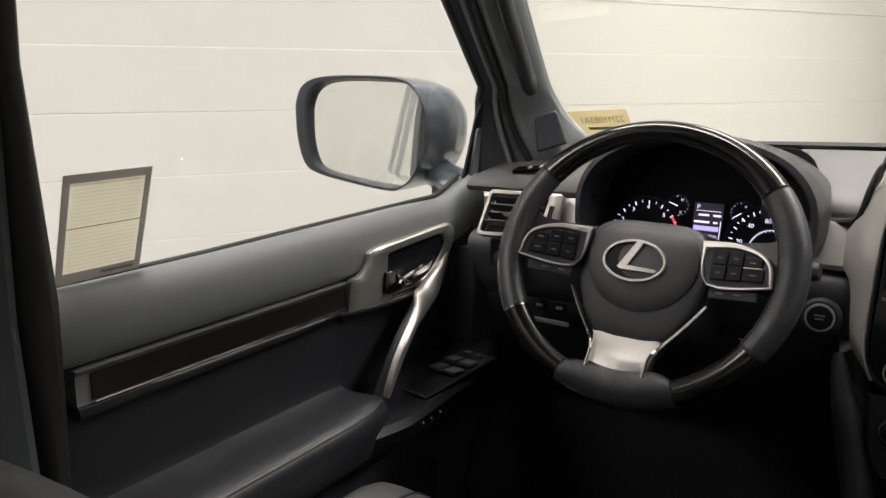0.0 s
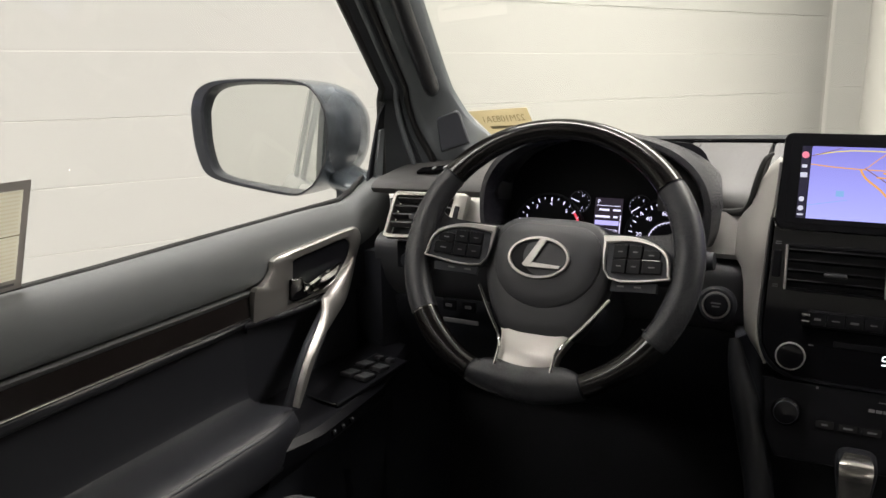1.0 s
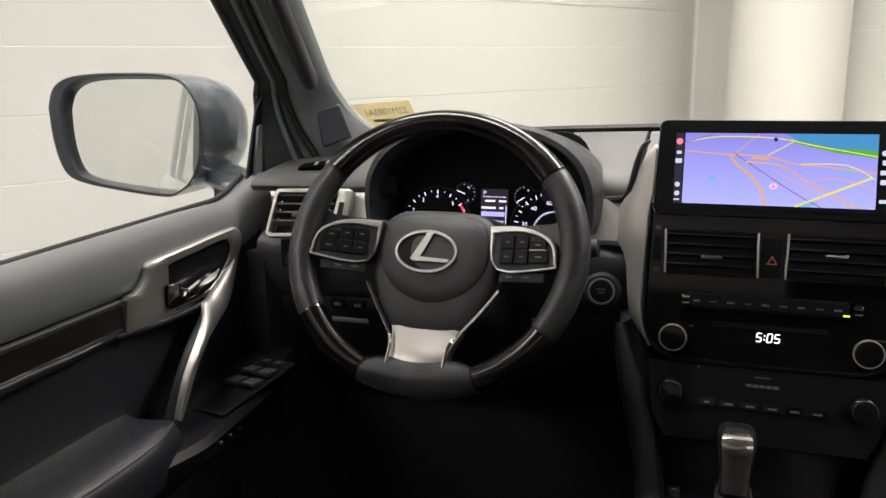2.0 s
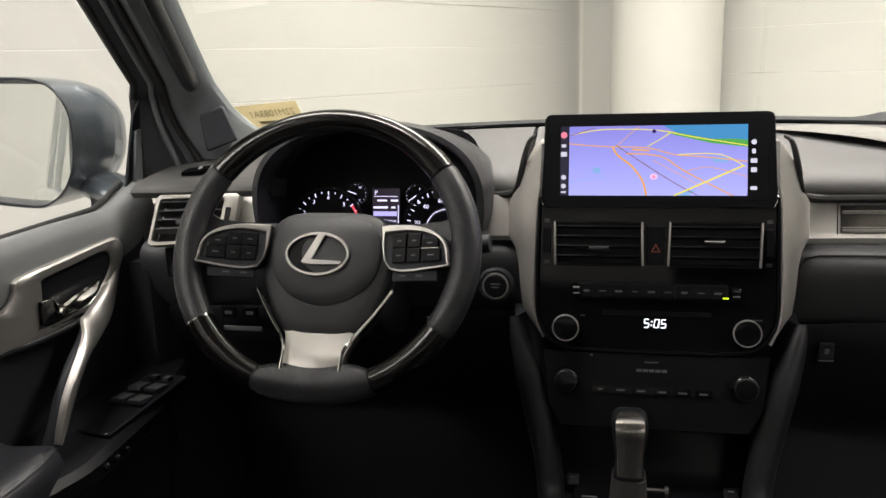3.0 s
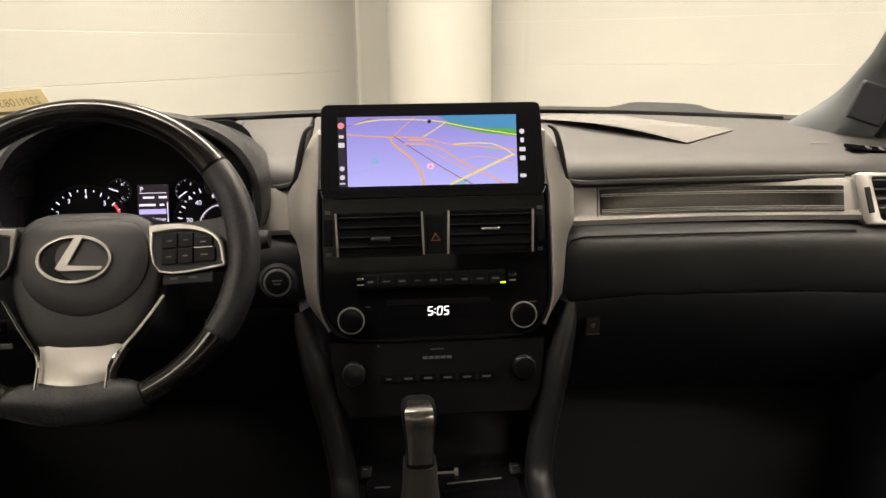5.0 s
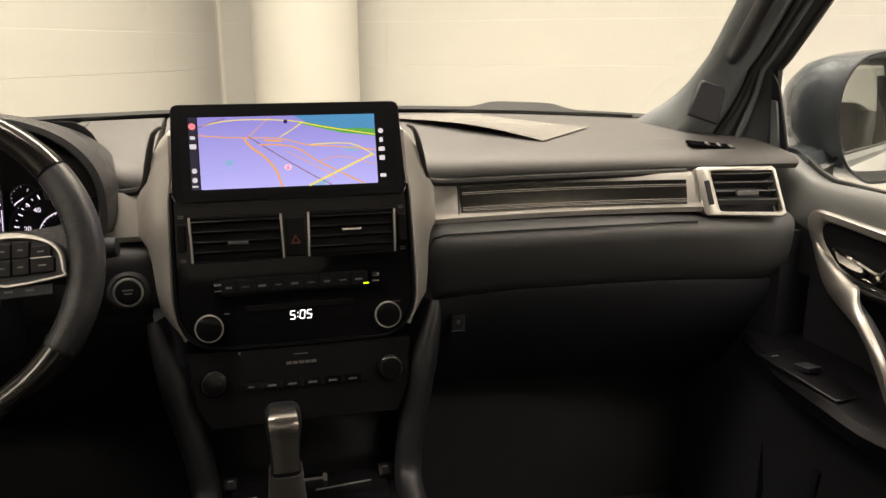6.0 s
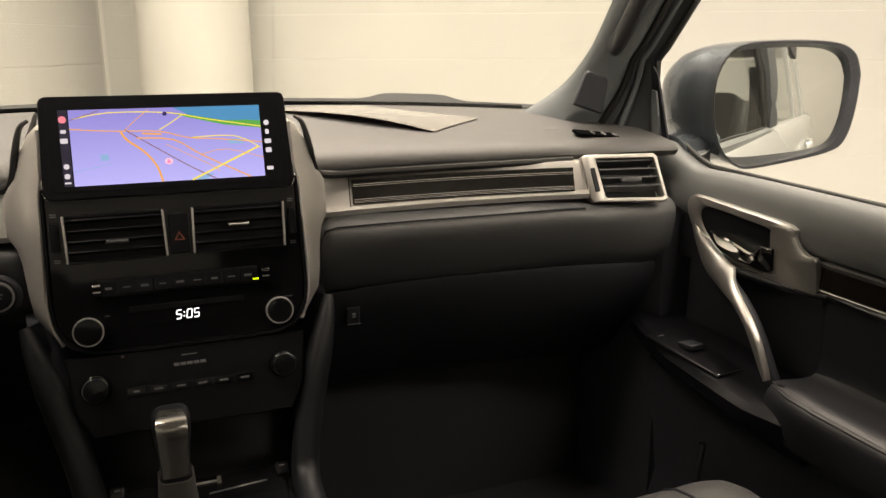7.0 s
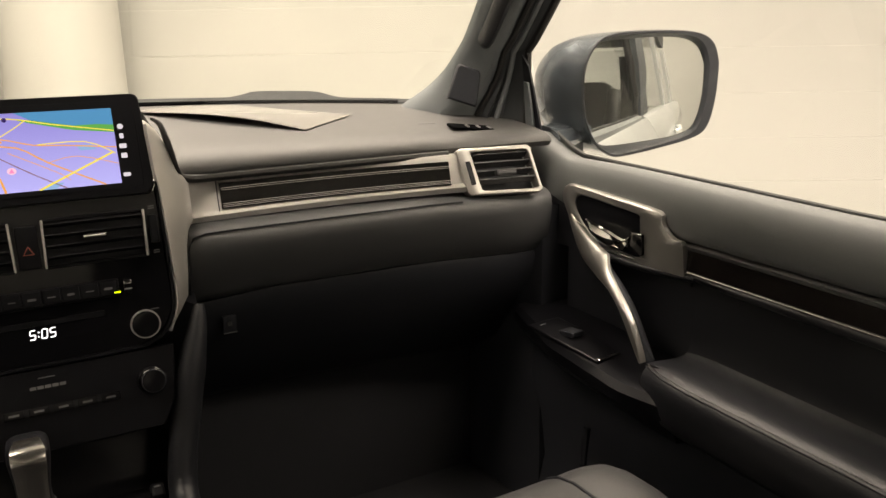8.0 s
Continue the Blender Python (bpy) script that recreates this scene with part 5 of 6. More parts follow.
ZC = 1.158
outl = [(-0.146, 0.104), (-0.1475, 0.02), (-0.1485, -0.03), (-0.146, -0.052), (-0.138, -0.068), (-0.126, -0.080), (-0.108, -0.087), (-0.06, -0.089), (0.06, -0.089), (0.108, -0.087), (0.126, -0.080), (0.138, -0.068), (0.146, -0.052), (0.1485, -0.03), (0.1475, 0.02), (0.146, 0.104)]
bm = BM()
plate(bm, SM(0, ZC, -0.030), outl, 0.028, edge=0.002)
part("gloss_panel", bm, GLOSS, stack, "gloss black control panel")
bm = BM()
frame_ring(bm, SM(0, ZC), [(x * 1.028, y * 1.04 - 0.001) for x, y in outl], [(x * 1.0, y) for x, y in outl], 0.006, z=-0.006, edge=0.002)
part("panel_edge", bm, BEZEL, stack)
# upper vents
for s in (-1, 1):
    bm = BM()
    x0, x1 = 0.0165, 0.1265
    m = SM(s * (x0 + x1) / 2, 1.2045)
    frame_ring(bm, m, rrect(x1 - x0 + 0.004, 0.058, 0.003), rrect(x1 - x0 - 0.002, 0.050, 0.003), 0.006, z=-0.001, edge=0.001)
    vent = part("centre_vent", bm, BEZEL, stack, "black slatted centre air vent")
    bm = BM()
    box(bm, m @ Matrix.Translation((0, 0, -0.0015)), x1 - x0, 0.052, 0.001, 0.0)
    part("duct", bm, DARK, vent)
    for k in range(4):
        bm = BM()
        box(bm, m @ Matrix.Translation((0, -0.0185 + 0.0125 * k, 0.0008)) @ Matrix.Rotation(radians(-22), 4, "X"), x1 - x0 - 0.004, 0.0018, 0.009, 0.0006)
        part("slat", bm, BEZEL, vent)
    bm = BM()
    box(bm, m @ Matrix.Translation((s * -0.001, -0.006 if s < 0 else 0.0045, 0.006)), 0.026, 0.0052, 0.007, 0.0018)
    part("slat_tab", bm, HUBSKIN if s < 0 else CHROME, vent)
    for x in (x0, x1):
        bm = BM()
        box(bm, SM(s * x, 1.2045, 0.002) @ Matrix.Rotation(radians(s * -1.5), 4, "Z"), 0.0028, 0.056, 0.006, 0.001)
        part("vent_bar", bm, SILVER, vent, "satin silver upright bar")
    bm = BM()
    box(bm, SM(s * 0.1375, 1.2075, -0.001), 0.010, 0.034, 0.006, 0.002)
    part("thumb_wheel", bm, BEZEL, vent)
    for z in (1.2345, 1.1815):
        bm = BM()
        box(bm, SM(s * 0.1375, z, -0.0018), 0.007, 0.0012, 0.0006, 0.0)
        box(bm, SM(s * 0.1375, z - 0.0025, -0.0018), 0.007, 0.0012, 0.0006, 0.0)
        part("vent_mark", bm, MARK, vent)
bm = BM()
box(bm, SM(0, 1.2025, -0.002), 0.024, 0.050, 0.006, 0.002)
hz = part("hazard_button", bm, BEZEL, stack)
AMBER = mat("hazard_red", (0.45, 0.12, 0.08), 0.5)
bm = BM()
frame_ring(bm, SM(0, 1.1985, 0.004), [(-0.0062, -0.0042), (0.0062, -0.0042), (0, 0.0066)], [(-0.0044, -0.0031), (0.0044, -0.0031), (0, 0.0045)], 0.0005, edge=0.0001)
part("warning_triangle", bm, AMBER, hz, "red warning triangle")
# climate keys
bm = BM()
box(bm, SM(-0.004, 1.1445, -0.001), 0.186, 0.021, 0.004, 0.0015)
keys = part("climate_strip", bm, BEZEL, stack, "strip of small climate keys")
for k in range(9):
    x = -0.0855 + 0.0203 * k
    bm = BM()
    box(bm, SM(x, 1.1450, 0.002), 0.0188, 0.0165, 0.002, 0.0008)
    key = part("key", bm, BEZEL, stack)
    bm = BM()
    box(bm, SM(x, 1.1445, 0.0038), 0.009 if k % 3 else 0.0075, 0.0013 if k % 2 else 0.0028, 0.0004, 0.0)
    part("key_mark", bm, MARK, keys)
GREEN = glow("lit_green", (0.55, 0.9, 0.02), 1.6)
bm = BM()
box(bm, SM(0.0862, 1.1388, 0.004), 0.0072, 0.0018, 0.0006, 0.0)
part("key_lamp", bm, GREEN, keys, "lit yellow-green lamp")
for s in (-1, 1):
    bm = BM()
    box(bm, SM(s * 0.0985, 1.1435, -0.001), 0.010, 0.020, 0.008, 0.003)
    tg = part("temperature_toggle", bm, GLOSS, stack)
    bm = BM()
    box(bm, SM(s * 0.0985, 1.1492, 0.006), 0.0095, 0.0045, 0.003, 0.0012)
    part("toggle_cap", bm, CHROME, tg)
    bm = BM()
    box(bm, SM(s * 0.0985, 1.1415, 0.0068), 0.0085, 0.0012, 0.001, 0.0)
    part("toggle_mark", bm, SILVER, tg)
bm = BM()
box(bm, SM(0.002, 1.1165, -0.0025), 0.135, 0.0065, 0.002, 0.0005)
part("disc_slot", bm, BEZEL, stack)
bm = BM()
box(bm, SM(0.0, 1.104, -0.0035), 0.15, 0.018, 0.002, 0.0005)
part("clock_window", bm, GLOSS, stack)
CLOCK = glow("lit_clock", (0.85, 0.92, 1.0), 2.2)
SEG = {"5": "afgcd", "0": "abcdef"}
LEAN_ = Matrix(((1, 0.13, 0, 0), (0, 1, 0, 0), (0, 0, 1, 0), (0, 0, 0, 1)))
for ch, cx in (("5", -0.0092), ("0", 0.0032), ("5", 0.0118)):
    bm = BM()
    for seg in SEG[ch]:
        x, y, w, h = {"a": (0, 0.0052, 0.0050, 0.0012), "g": (0, 0, 0.0050, 0.0012), "d": (0, -0.0052, 0.0050, 0.0012), "f": (-0.0028, 0.0026, 0.0012, 0.0046), "b": (0.0028, 0.0026, 0.0012, 0.0046), "e": (-0.0028, -0.0026, 0.0012, 0.0046), "c": (0.0028, -0.0026, 0.0012, 0.0046)}[seg]
        box(bm, SM(cx, 1.1045, -0.0005) @ LEAN_ @ Matrix.Translation((x, y, 0)), w, h, 0.0003, 0.0)
    part("clock_digit", bm, CLOCK, stack, "lit white clock digit", smooth=False)
bm = BM()
for y in (0.0024, -0.0024):
    box(bm, SM(-0.0030, 1.1045, -0.0005) @ LEAN_ @ Matrix.Translation((0, y, 0)), 0.0014, 0.0014, 0.0003, 0.0)
part("clock_colon", bm, CLOCK, stack, smooth=False)
for s in (-1, 1):
    m = SM(s * 0.1115, 1.0972)
    bm = BM()
    lathe(bm, m, [(0.0170, -0.003), (0.0170, 0.0098), (0.0160, 0.0100)], 36)
    kn = part("dial", bm, GLOSS, stack, "round gloss black dial with chrome ring")
    bm = BM()
    lathe(bm, m, [(0.0166, 0.0090), (0.0174, 0.0104), (0.0173, 0.0126), (0.0166, 0.0142), (0.0154, 0.0140), (0.0150, 0.0120)], 36)
    part("dial_ring", bm, SILVER, kn, "thin bright ring")
    bm = BM()
    lathe(bm, m, [(0.0158, 0.002), (0.0158, 0.0137), (0.0148, 0.0152), (0.011, 0.0158), (0.002, 0.0158)], 36)
    part("dial_cap", bm, GLOSS, kn)
bm = BM()
box(bm, SM(0.126, 1.112, -0.0018), 0.010, 0.0014, 0.0004, 0.0)
box(bm, SM(-0.09, 1.112, -0.0018), 0.006, 0.0014, 0.0004, 0.0)
part("dial_mark", bm, MARK, stack)

# silver flanks
for s in (-1, 1):
    def F(x, z, d=0.0):
        return Vector((s * x, 0.763 + 0.19 * (z - 1.2) + 0.004 + d, z))
    rows = [(0.1425, 0.150, 1.331, 0.040), (0.1425, 0.158, 1.323, 0.022), (0.1435, 0.169, 1.30, 0.012), (0.1445, 0.175, 1.275, 0.016), (0.1470, 0.185, 1.262, 0.03), (0.1480, 0.192, 1.250, 0.036), (0.1490, 0.192, 1.225, 0.036), (0.1495, 0.192, 1.205, 0.036),
            (0.1500, 0.182, 1.192, 0.026), (0.1505, 0.177, 1.175, 0.02), (0.1515, 0.1735, 1.14, 0.018), (0.1500, 0.170, 1.115, 0.018), (0.1455, 0.160, 1.098, 0.020), (0.139, 0.147, 1.082, 0.022)]
    bm = BM()
    rings = []
    for xi, xo, z, fall in rows:
        mid = xi + (xo - xi) * 0.4
        rings.append([F(xi, z, 0.03), F(xi, z, -0.002), F(xi + 0.003, z, -0.006), F(mid, z, -0.004 + fall * 0.1), F(xi + (xo - xi) * 0.75, z, fall * 0.5), F(xo, z, fall), F(xo, z, fall + 0.03)])
    loft(bm, rings)
    part("silver_flank", bm, SILVER, stack, "satin silver upright flank")

# lower audio panel
def LM(x, z, out=0.0):
    return Matrix.Translation((x, 0.7385 + 0.30 * (z - 1.07), z)) @ on(0, 0, 0, 16.7) @ Matrix.Translation((0, 0, out))


bm = BM()
plate(bm, LM(0, 1.022, -0.02), [(-0.142, 0.046), (-0.135, -0.02), (-0.118, -0.05), (0.118, -0.05), (0.135, -0.02), (0.142, 0.046)], 0.018, edge=0.003)
low = part("audio_panel", bm, BEZEL, stack)
for s in (-1, 1):
    m = LM(s * 0.110, 1.0295)
    bm = BM()
    lathe(bm, m, [(0.0178, -0.003), (0.0174, 0.010), (0.0160, 0.0135), (0.0140, 0.0150), (0.0136, 0.0215), (0.0120, 0.0240), (0.003, 0.0245)], 32)
    part("audio_knob", bm, GLOSS, low)
    bm = BM()
    lathe(bm, m, [(0.0137, 0.0205), (0.0142, 0.0214), (0.0134, 0.0226)], 32)
    part("knob_ring", bm, PLASTIC, low)
for k in range(6):
    bm = BM()
    x = -0.066 + 0.0256 * k
    box(bm, LM(x, 1.0205 - 0.0002 * k, -0.0018), 0.021, 0.010, 0.002, 0.0008)
    part("audio_key", bm, GLOSS, low)
    bm = BM()
    box(bm, LM(x, 1.0205 - 0.0002 * k, 0.0003), 0.0105 if k else 0.007, 0.0022, 0.0004, 0.0)
    part("key_mark", bm, MARK, low)
bm = BM()
for k in range(5):
    box(bm, LM(-0.0175 + 0.0078 * k, 1.0452, -0.0018), 0.0066, 0.0036, 0.0006, 0.0)
part("brand_bars", bm, MARK, low)
bm = BM()
box(bm, LM(-0.002, 1.0555, -0.0018), 0.018, 0.0012, 0.0005, 0.0)
box(bm, LM(-0.078, 1.062, -0.0018), 0.003, 0.003, 0.0005, 0.0)
part("panel_mark", bm, MARK, low)

# ---- touchscreen ----
screen = thing("touchscreen", "wide black touchscreen showing a lilac street map", "screen", (0, 0.80, 1.255))


def TM(x, z, out=0.0):
    return Matrix.Translation((x, 0.79 + 0.27 * (z - 1.31), z)) @ on(0, 0, 0, 15.1) @ Matrix.Translation((0, 0, out))


bm = BM()
C = TM(0, 1.3085)
hs = [(-0.1405, 0.058), (-0.1355, 0.0605), (0.1355, 0.0605), (0.1405, 0.058), (0.1425, 0.053), (0.1445, 0.0), (0.1455, -0.042), (0.1445, -0.053), (0.138, -0.0605), (-0.138, -0.0605), (-0.1445, -0.053), (-0.1455, -0.042), (-0.1445, 0.0), (-0.1425, 0.053)]
loft(bm, [[C @ Vector((x * k, y * k, h)) for x, y in hs] for k, h in ((0.94, -0.045), (0.99, -0.028), (1.0, -0.006), (0.995, 0.0015), (0.985, 0.003))])
part("housing", bm, BEZEL, screen)
bm = BM()
half_edge = [(0.1446, -0.015), (0.1452, -0.030), (0.1457, -0.042), (0.1455, -0.048), (0.1446, -0.0535), (0.1425, -0.0580), (0.1395, -0.0605), (0.135, -0.0613)]
lower = [(-x, y) for x, y in half_edge] + half_edge[::-1]
tube(bm, [C @ Vector((x, y, 0.0012)) for x, y in lower], 0.0009, 8)
part("bright_edge", bm, CHROME, screen, "thin bright lower edge")
bm = BM()
plate(bm, TM(0, 1.3085, 0.002), rrect(0.268, 0.104, 0.004), 0.0015, edge=0.0004)
part("cover_glass", bm, BEZEL, screen)

MAPM = bpy.data.materials.new("lit_map")
MAPM.use_nodes = True
nt = MAPM.node_tree
b = nt.nodes["Principled BSDF"]
b.inputs["Base Color"].default_value = (0.01, 0.01, 0.012, 1)
b.inputs["Roughness"].default_value = 0.2
tc, sep, ramp = nt.nodes.new("ShaderNodeTexCoord"), nt.nodes.new("ShaderNodeSeparateXYZ"), nt.nodes.new("ShaderNodeValToRGB")
nt.links.new(tc.outputs["Generated"], sep.inputs[0])
nt.links.new(sep.outputs["Z"], ramp.inputs[0])
ramp.color_ramp.elements[0].color, ramp.color_ramp.elements[1].color = (0.42, 0.44, 1.0, 1), (0.25, 0.24, 0.72, 1)
nt.links.new(ramp.outputs[0], b.inputs["Emission Color"])
b.inputs["Emission Strength"].default_value = 0.85
bm = BM()
W_, H_ = 0.2195, 0.0895
MC = TM(-0.0005, 1.3075, 0.0036)
plate(bm, MC, rrect(W_, H_, 0.0006, 1), 0.0003, edge=0.0001)
mp = part("map_view", bm, MAPM, screen, "lit lilac street map")
LAYER = [0.0005]


def mpx(x, y):
    """A place on the map, from 0..1 to the right and 0..1 downwards."""
    return ((x - 0.5) * W_, (0.5 - y) * H_)


def area(name, pts, material):
    LAYER[0] += 0.00003
    bm = BM()
    m = MC @ Matrix.Translation((0, 0, LAYER[0]))
    bm.faces.new([bm.verts.new(m @ Vector((*mpx(*p), 0))) for p in pts])
    return part(name, bm, material, mp, smooth=False)


def road(pts, width, material):
    LAYER[0] += 0.00003
    m = MC @ Matrix.Translation((0, 0, LAYER[0]))
    bm = BM()
    ps = smooth_line([Vector((*mpx(*p), 0)) for p in pts], 3)
    side = []
    for i, p in enumerate(ps):
        d = (ps[min(i + 1, len(ps) - 1)] - ps[max(i - 1, 0)]).normalized()
        n = Vector((-d.y, d.x, 0)) * width / 2
        side.append([m @ (p + n), m @ (p - n)])
    loft(bm, side, closed=False, caps=False)
    return part("map_road", bm, material, mp, smooth=False)


SEA, LAND = glow("lit_teal", (0.06, 0.30, 0.62), 0.75), glow("lit_map_green", (0.10, 0.45, 0.10), 0.7)
ORANGE, YELLOW, BROWN, PALE = glow("lit_orange", (0.85, 0.42, 0.10), 0.8), glow("lit_yellow", (0.85, 0.75, 0.12), 0.85), glow("lit_brown", (0.32, 0.16, 0.16), 0.6), glow("lit_pale_blue", (0.25, 0.48, 0.85), 0.75)
area("map_water", [(0.53, 0.0), (1.0, 0.0), (1.0, 0.30), (0.80, 0.22), (0.62, 0.12)], SEA)
area("map_park", [(0.50, 0.06), (0.60, 0.10), (0.80, 0.20), (0.92, 0.20), (1.0, 0.22), (1.0, 0.32), (0.8, 0.26), (0.6, 0.14)], LAND)
area("map_water", [(0.80, 0.46), (0.88, 0.46), (0.90, 0.53), (0.82, 0.53)], PALE)
area("map_water", [(0.14, 0.60), (0.18, 0.60), (0.18, 0.68), (0.14, 0.68)], PALE)
area("map_water", [(0.60, 1.0), (0.66, 0.92), (0.72, 0.93), (0.68, 1.0)], PALE)
for pts, w, mm in (([(0.0, 0.25), (0.12, 0.28), (0.26, 0.30), (0.45, 0.32), (0.60, 0.42), (0.75, 0.45), (1.0, 0.52)], 0.0013, ORANGE), ([(0.25, 0.30), (0.28, 0.42), (0.36, 0.58), (0.42, 0.78), (0.445, 1.0)], 0.0024, ORANGE),
                   ([(0.27, 0.28), (0.45, 0.58), (0.60, 0.82), (0.73, 1.0)], 0.0011, BROWN), ([(0.27, 0.30), (0.34, 0.14), (0.40, 0.02)], 0.0009, ORANGE), ([(0.33, 0.40), (0.52, 0.44), (0.66, 0.66), (0.92, 1.0)], 0.0016, ORANGE),
                   ([(0.45, 0.30), (0.52, 0.20), (0.58, 0.10)], 0.0011, YELLOW), ([(0.60, 1.0), (0.78, 0.80), (0.98, 0.58)], 0.0022, YELLOW), ([(0.36, 0.34), (0.46, 0.36)], 0.0022, ORANGE), ([(0.0, 0.82), (0.12, 0.76), (0.2, 0.72)], 0.0006, PALE),
                   ([(0.02, 0.12), (0.2, 0.05), (0.5, 0.07), (0.7, 0.17), (1.0, 0.30)], 0.0012, YELLOW), ([(0.66, 0.66), (0.80, 0.60), (1.0, 0.74)], 0.0008, ORANGE), ([(0.48, 0.50), (0.7, 0.80), (0.75, 0.9)], 0.0008, ORANGE), ([(0.62, 0.42), (0.85, 0.42), (0.99, 0.60)], 0.0012, YELLOW), ([(0.0, 0.14), (0.15, 0.02)], 0.0008, BROWN)):
    road(pts, w, mm)
PINK, NAVY = glow("lit_pink", (0.95, 0.25, 0.55), 0.9), glow("lit_navy", (0.06, 0.03, 0.25), 0.4)
area("map_marker", [(0.485 + 0.022 * math.cos(a), 0.73 + 0.044 * math.sin(a)) for a in (math.pi * 2 * k / 16 for k in range(16))], glow("lit_pale_pink", (0.9, 0.6, 0.85), 0.8))
area("map_marker", [(0.485, 0.695), (0.498, 0.755), (0.472, 0.755)], PINK)
area("map_compass", [(0.485 + 0.012 * math.cos(a), 0.085 + 0.028 * math.sin(a)) for a in (math.pi * 2 * k / 14 for k in range(14))], NAVY)
# icon columns beside the map
ICON = glow("lit_icon", (0.70, 0.72, 0.85), 0.75)
bm = BM()
box(bm, TM(-0.1163, 1.3075, 0.0036), 0.010, 0.0895, 0.0003, 0.0)
part("icon_column", bm, glow("lit_dark_column", (0.05, 0.045, 0.09), 0.35), screen)
for x, z, w, h, r in ((-0.1170, 1.3265, 0.006, 0.004, 0.001), (-0.1170, 1.3160, 0.008, 0.006, 0.001), (-0.1170, 1.2870, 0.0062, 0.0062, 0.0028), (-0.1170, 1.2760, 0.0062, 0.0062, 0.0028), (-0.1170, 1.2685, 0.007, 0.002, 0.0005),
                      (0.1165, 1.3290, 0.0065, 0.0065, 0.003), (0.1165, 1.3180, 0.0045, 0.006, 0.001), (0.1165, 1.3065, 0.008, 0.0055, 0.001), (0.1165, 1.2955, 0.007, 0.006, 0.001), (0.1165, 1.2735, 0.008, 0.0045, 0.001)):
    bm = BM()
    plate(bm, TM(x, z, 0.0040), rrect(w, h, r, 3), 0.0004, edge=0.0001)
    part("screen_icon", bm, ICON, screen, smooth=False)
bm = BM()
plate(bm, TM(-0.1170, 1.3400, 0.0040), ell(0.0042, 0.0042, 16), 0.0004, edge=0.0001)
part("screen_icon", bm, glow("lit_icon_pink", (0.9, 0.25, 0.35), 0.8), screen, smooth=False)

# ---- start button ----
sb = thing("start_button", "round black start button with broken chrome ring", "button", (-0.2105, 0.80, 1.12))
m = on(-0.2105, 0.803, 1.1335, 8)
bm = BM()
lathe(bm, m, [(0.026, -0.006), (0.026, 0.004), (0.022, 0.007), (0.019, 0.006)], 36)
part("surround", bm, PLASTIC, sb)
bm = BM()
lathe(bm, m, [(0.0185, 0.003), (0.0185, 0.008), (0.0178, 0.009), (0.0165, 0.009), (0.016, 0.006)], 40)
part("ring", bm, SATIN, sb)
bm = BM()
lathe(bm, m, [(0.0155, 0.002), (0.0155, 0.008), (0.014, 0.0095), (0.002, 0.0095)], 36)
cap = part("cap", bm, BEZEL, sb)
bm = BM()
box(bm, m @ Matrix.Translation((0, 0.003, 0.0096)), 0.013, 0.002, 0.0004, 0.0)
box(bm, m @ Matrix.Translation((0, -0.0015, 0.0096)), 0.010, 0.002, 0.0004, 0.0)
part("button_mark", bm, MARK, cap)

# ---- console and gear lever ----
console = thing("centre_console", "black centre console with leather flanks and gloss shift plate", "console", (0, 0.4, 0.62))
bm = BM()
loft(bm, [[Vector((-w, y, 0.63)), Vector((-w, y, z - 0.02)), Vector((-w + 0.012, y, z)), Vector((w - 0.012, y, z)), Vector((w, y, z - 0.02)), Vector((w, y, 0.63))] for y, z, w in ((0.79, 0.97, 0.128), (0.768, 0.94, 0.128), (0.756, 0.896, 0.127), (0.735, 0.880, 0.127), (0.66, 0.877, 0.127), (0.5, 0.868, 0.127), (0.3, 0.865, 0.127), (0.0, 0.87, 0.127), (-0.35, 0.87, 0.127))])
part("console_body", bm, BEZEL, console)
for s in (-1, 1):
    pts = smooth_line([(s * 0.181, 0.762, 1.103), (s * 0.174, 0.752, 1.075), (s * 0.160, 0.74, 1.03), (s * 0.148, 0.728, 0.985), (s * 0.134, 0.712, 0.93), (s * 0.127, 0.69, 0.885), (s * 0.125, 0.62, 0.872), (s * 0.125, 0.4, 0.868), (s * 0.125, 0.0, 0.868)], 4)
    n = len(pts)
    bm = BM()
    tube(bm, pts, [0.006 + 0.012 * min(1, i / 8) for i in range(n)], 14, up=(1, 0, 0), flat=1.0)
    fl = part("leather_flank", bm, LEATHER, console, "black leather console edge")
    bm = BM()
    loft(bm, [[Vector((s * a, y, z)) for a, y in ((x0, y0 + 0.004), (x0 - 0.012, y0 + 0.03), (x0 - 0.012, 1.0), (x0 + 0.03, 1.0))] for x0, y0, z in ((0.18, 0.765, 1.10), (0.163, 0.742, 1.03), (0.15, 0.73, 0.97), (0.14, 0.71, 0.90), (0.14, 0.70, 0.65))])
    part("console_side", bm, PLASTIC, console)
bm = BM()
box(bm, Matrix.Translation((0.0, 0.575, 0.8755)) @ Matrix.Rotation(radians(2), 4, "X"), 0.20, 0.31, 0.006, 0.003)
sp = part("shift_plate", bm, GLOSS, console, "gloss black shift plate")
bm = BM()
tube(bm, [(-0.088, 0.687, 0.8862), (-0.068, 0.6875, 0.8862)], 0.0010, 6)
part("plate_line", bm, SATIN, sp)
bm = BM()
tube(bm, [(0.006, 0.688, 0.8862), (0.078, 0.695, 0.8865)], 0.0009, 6)
part("plate_line", bm, SATIN, sp)
bm = BM()
box(bm, Matrix.Translation((0.006, 0.713, 0.8862)), 0.030, 0.003, 0.003, 0.001)
box(bm, Matrix.Translation((0.020, 0.711, 0.8862)), 0.005, 0.009, 0.007, 0.001)
part("lock_release", bm, SATIN, sp)
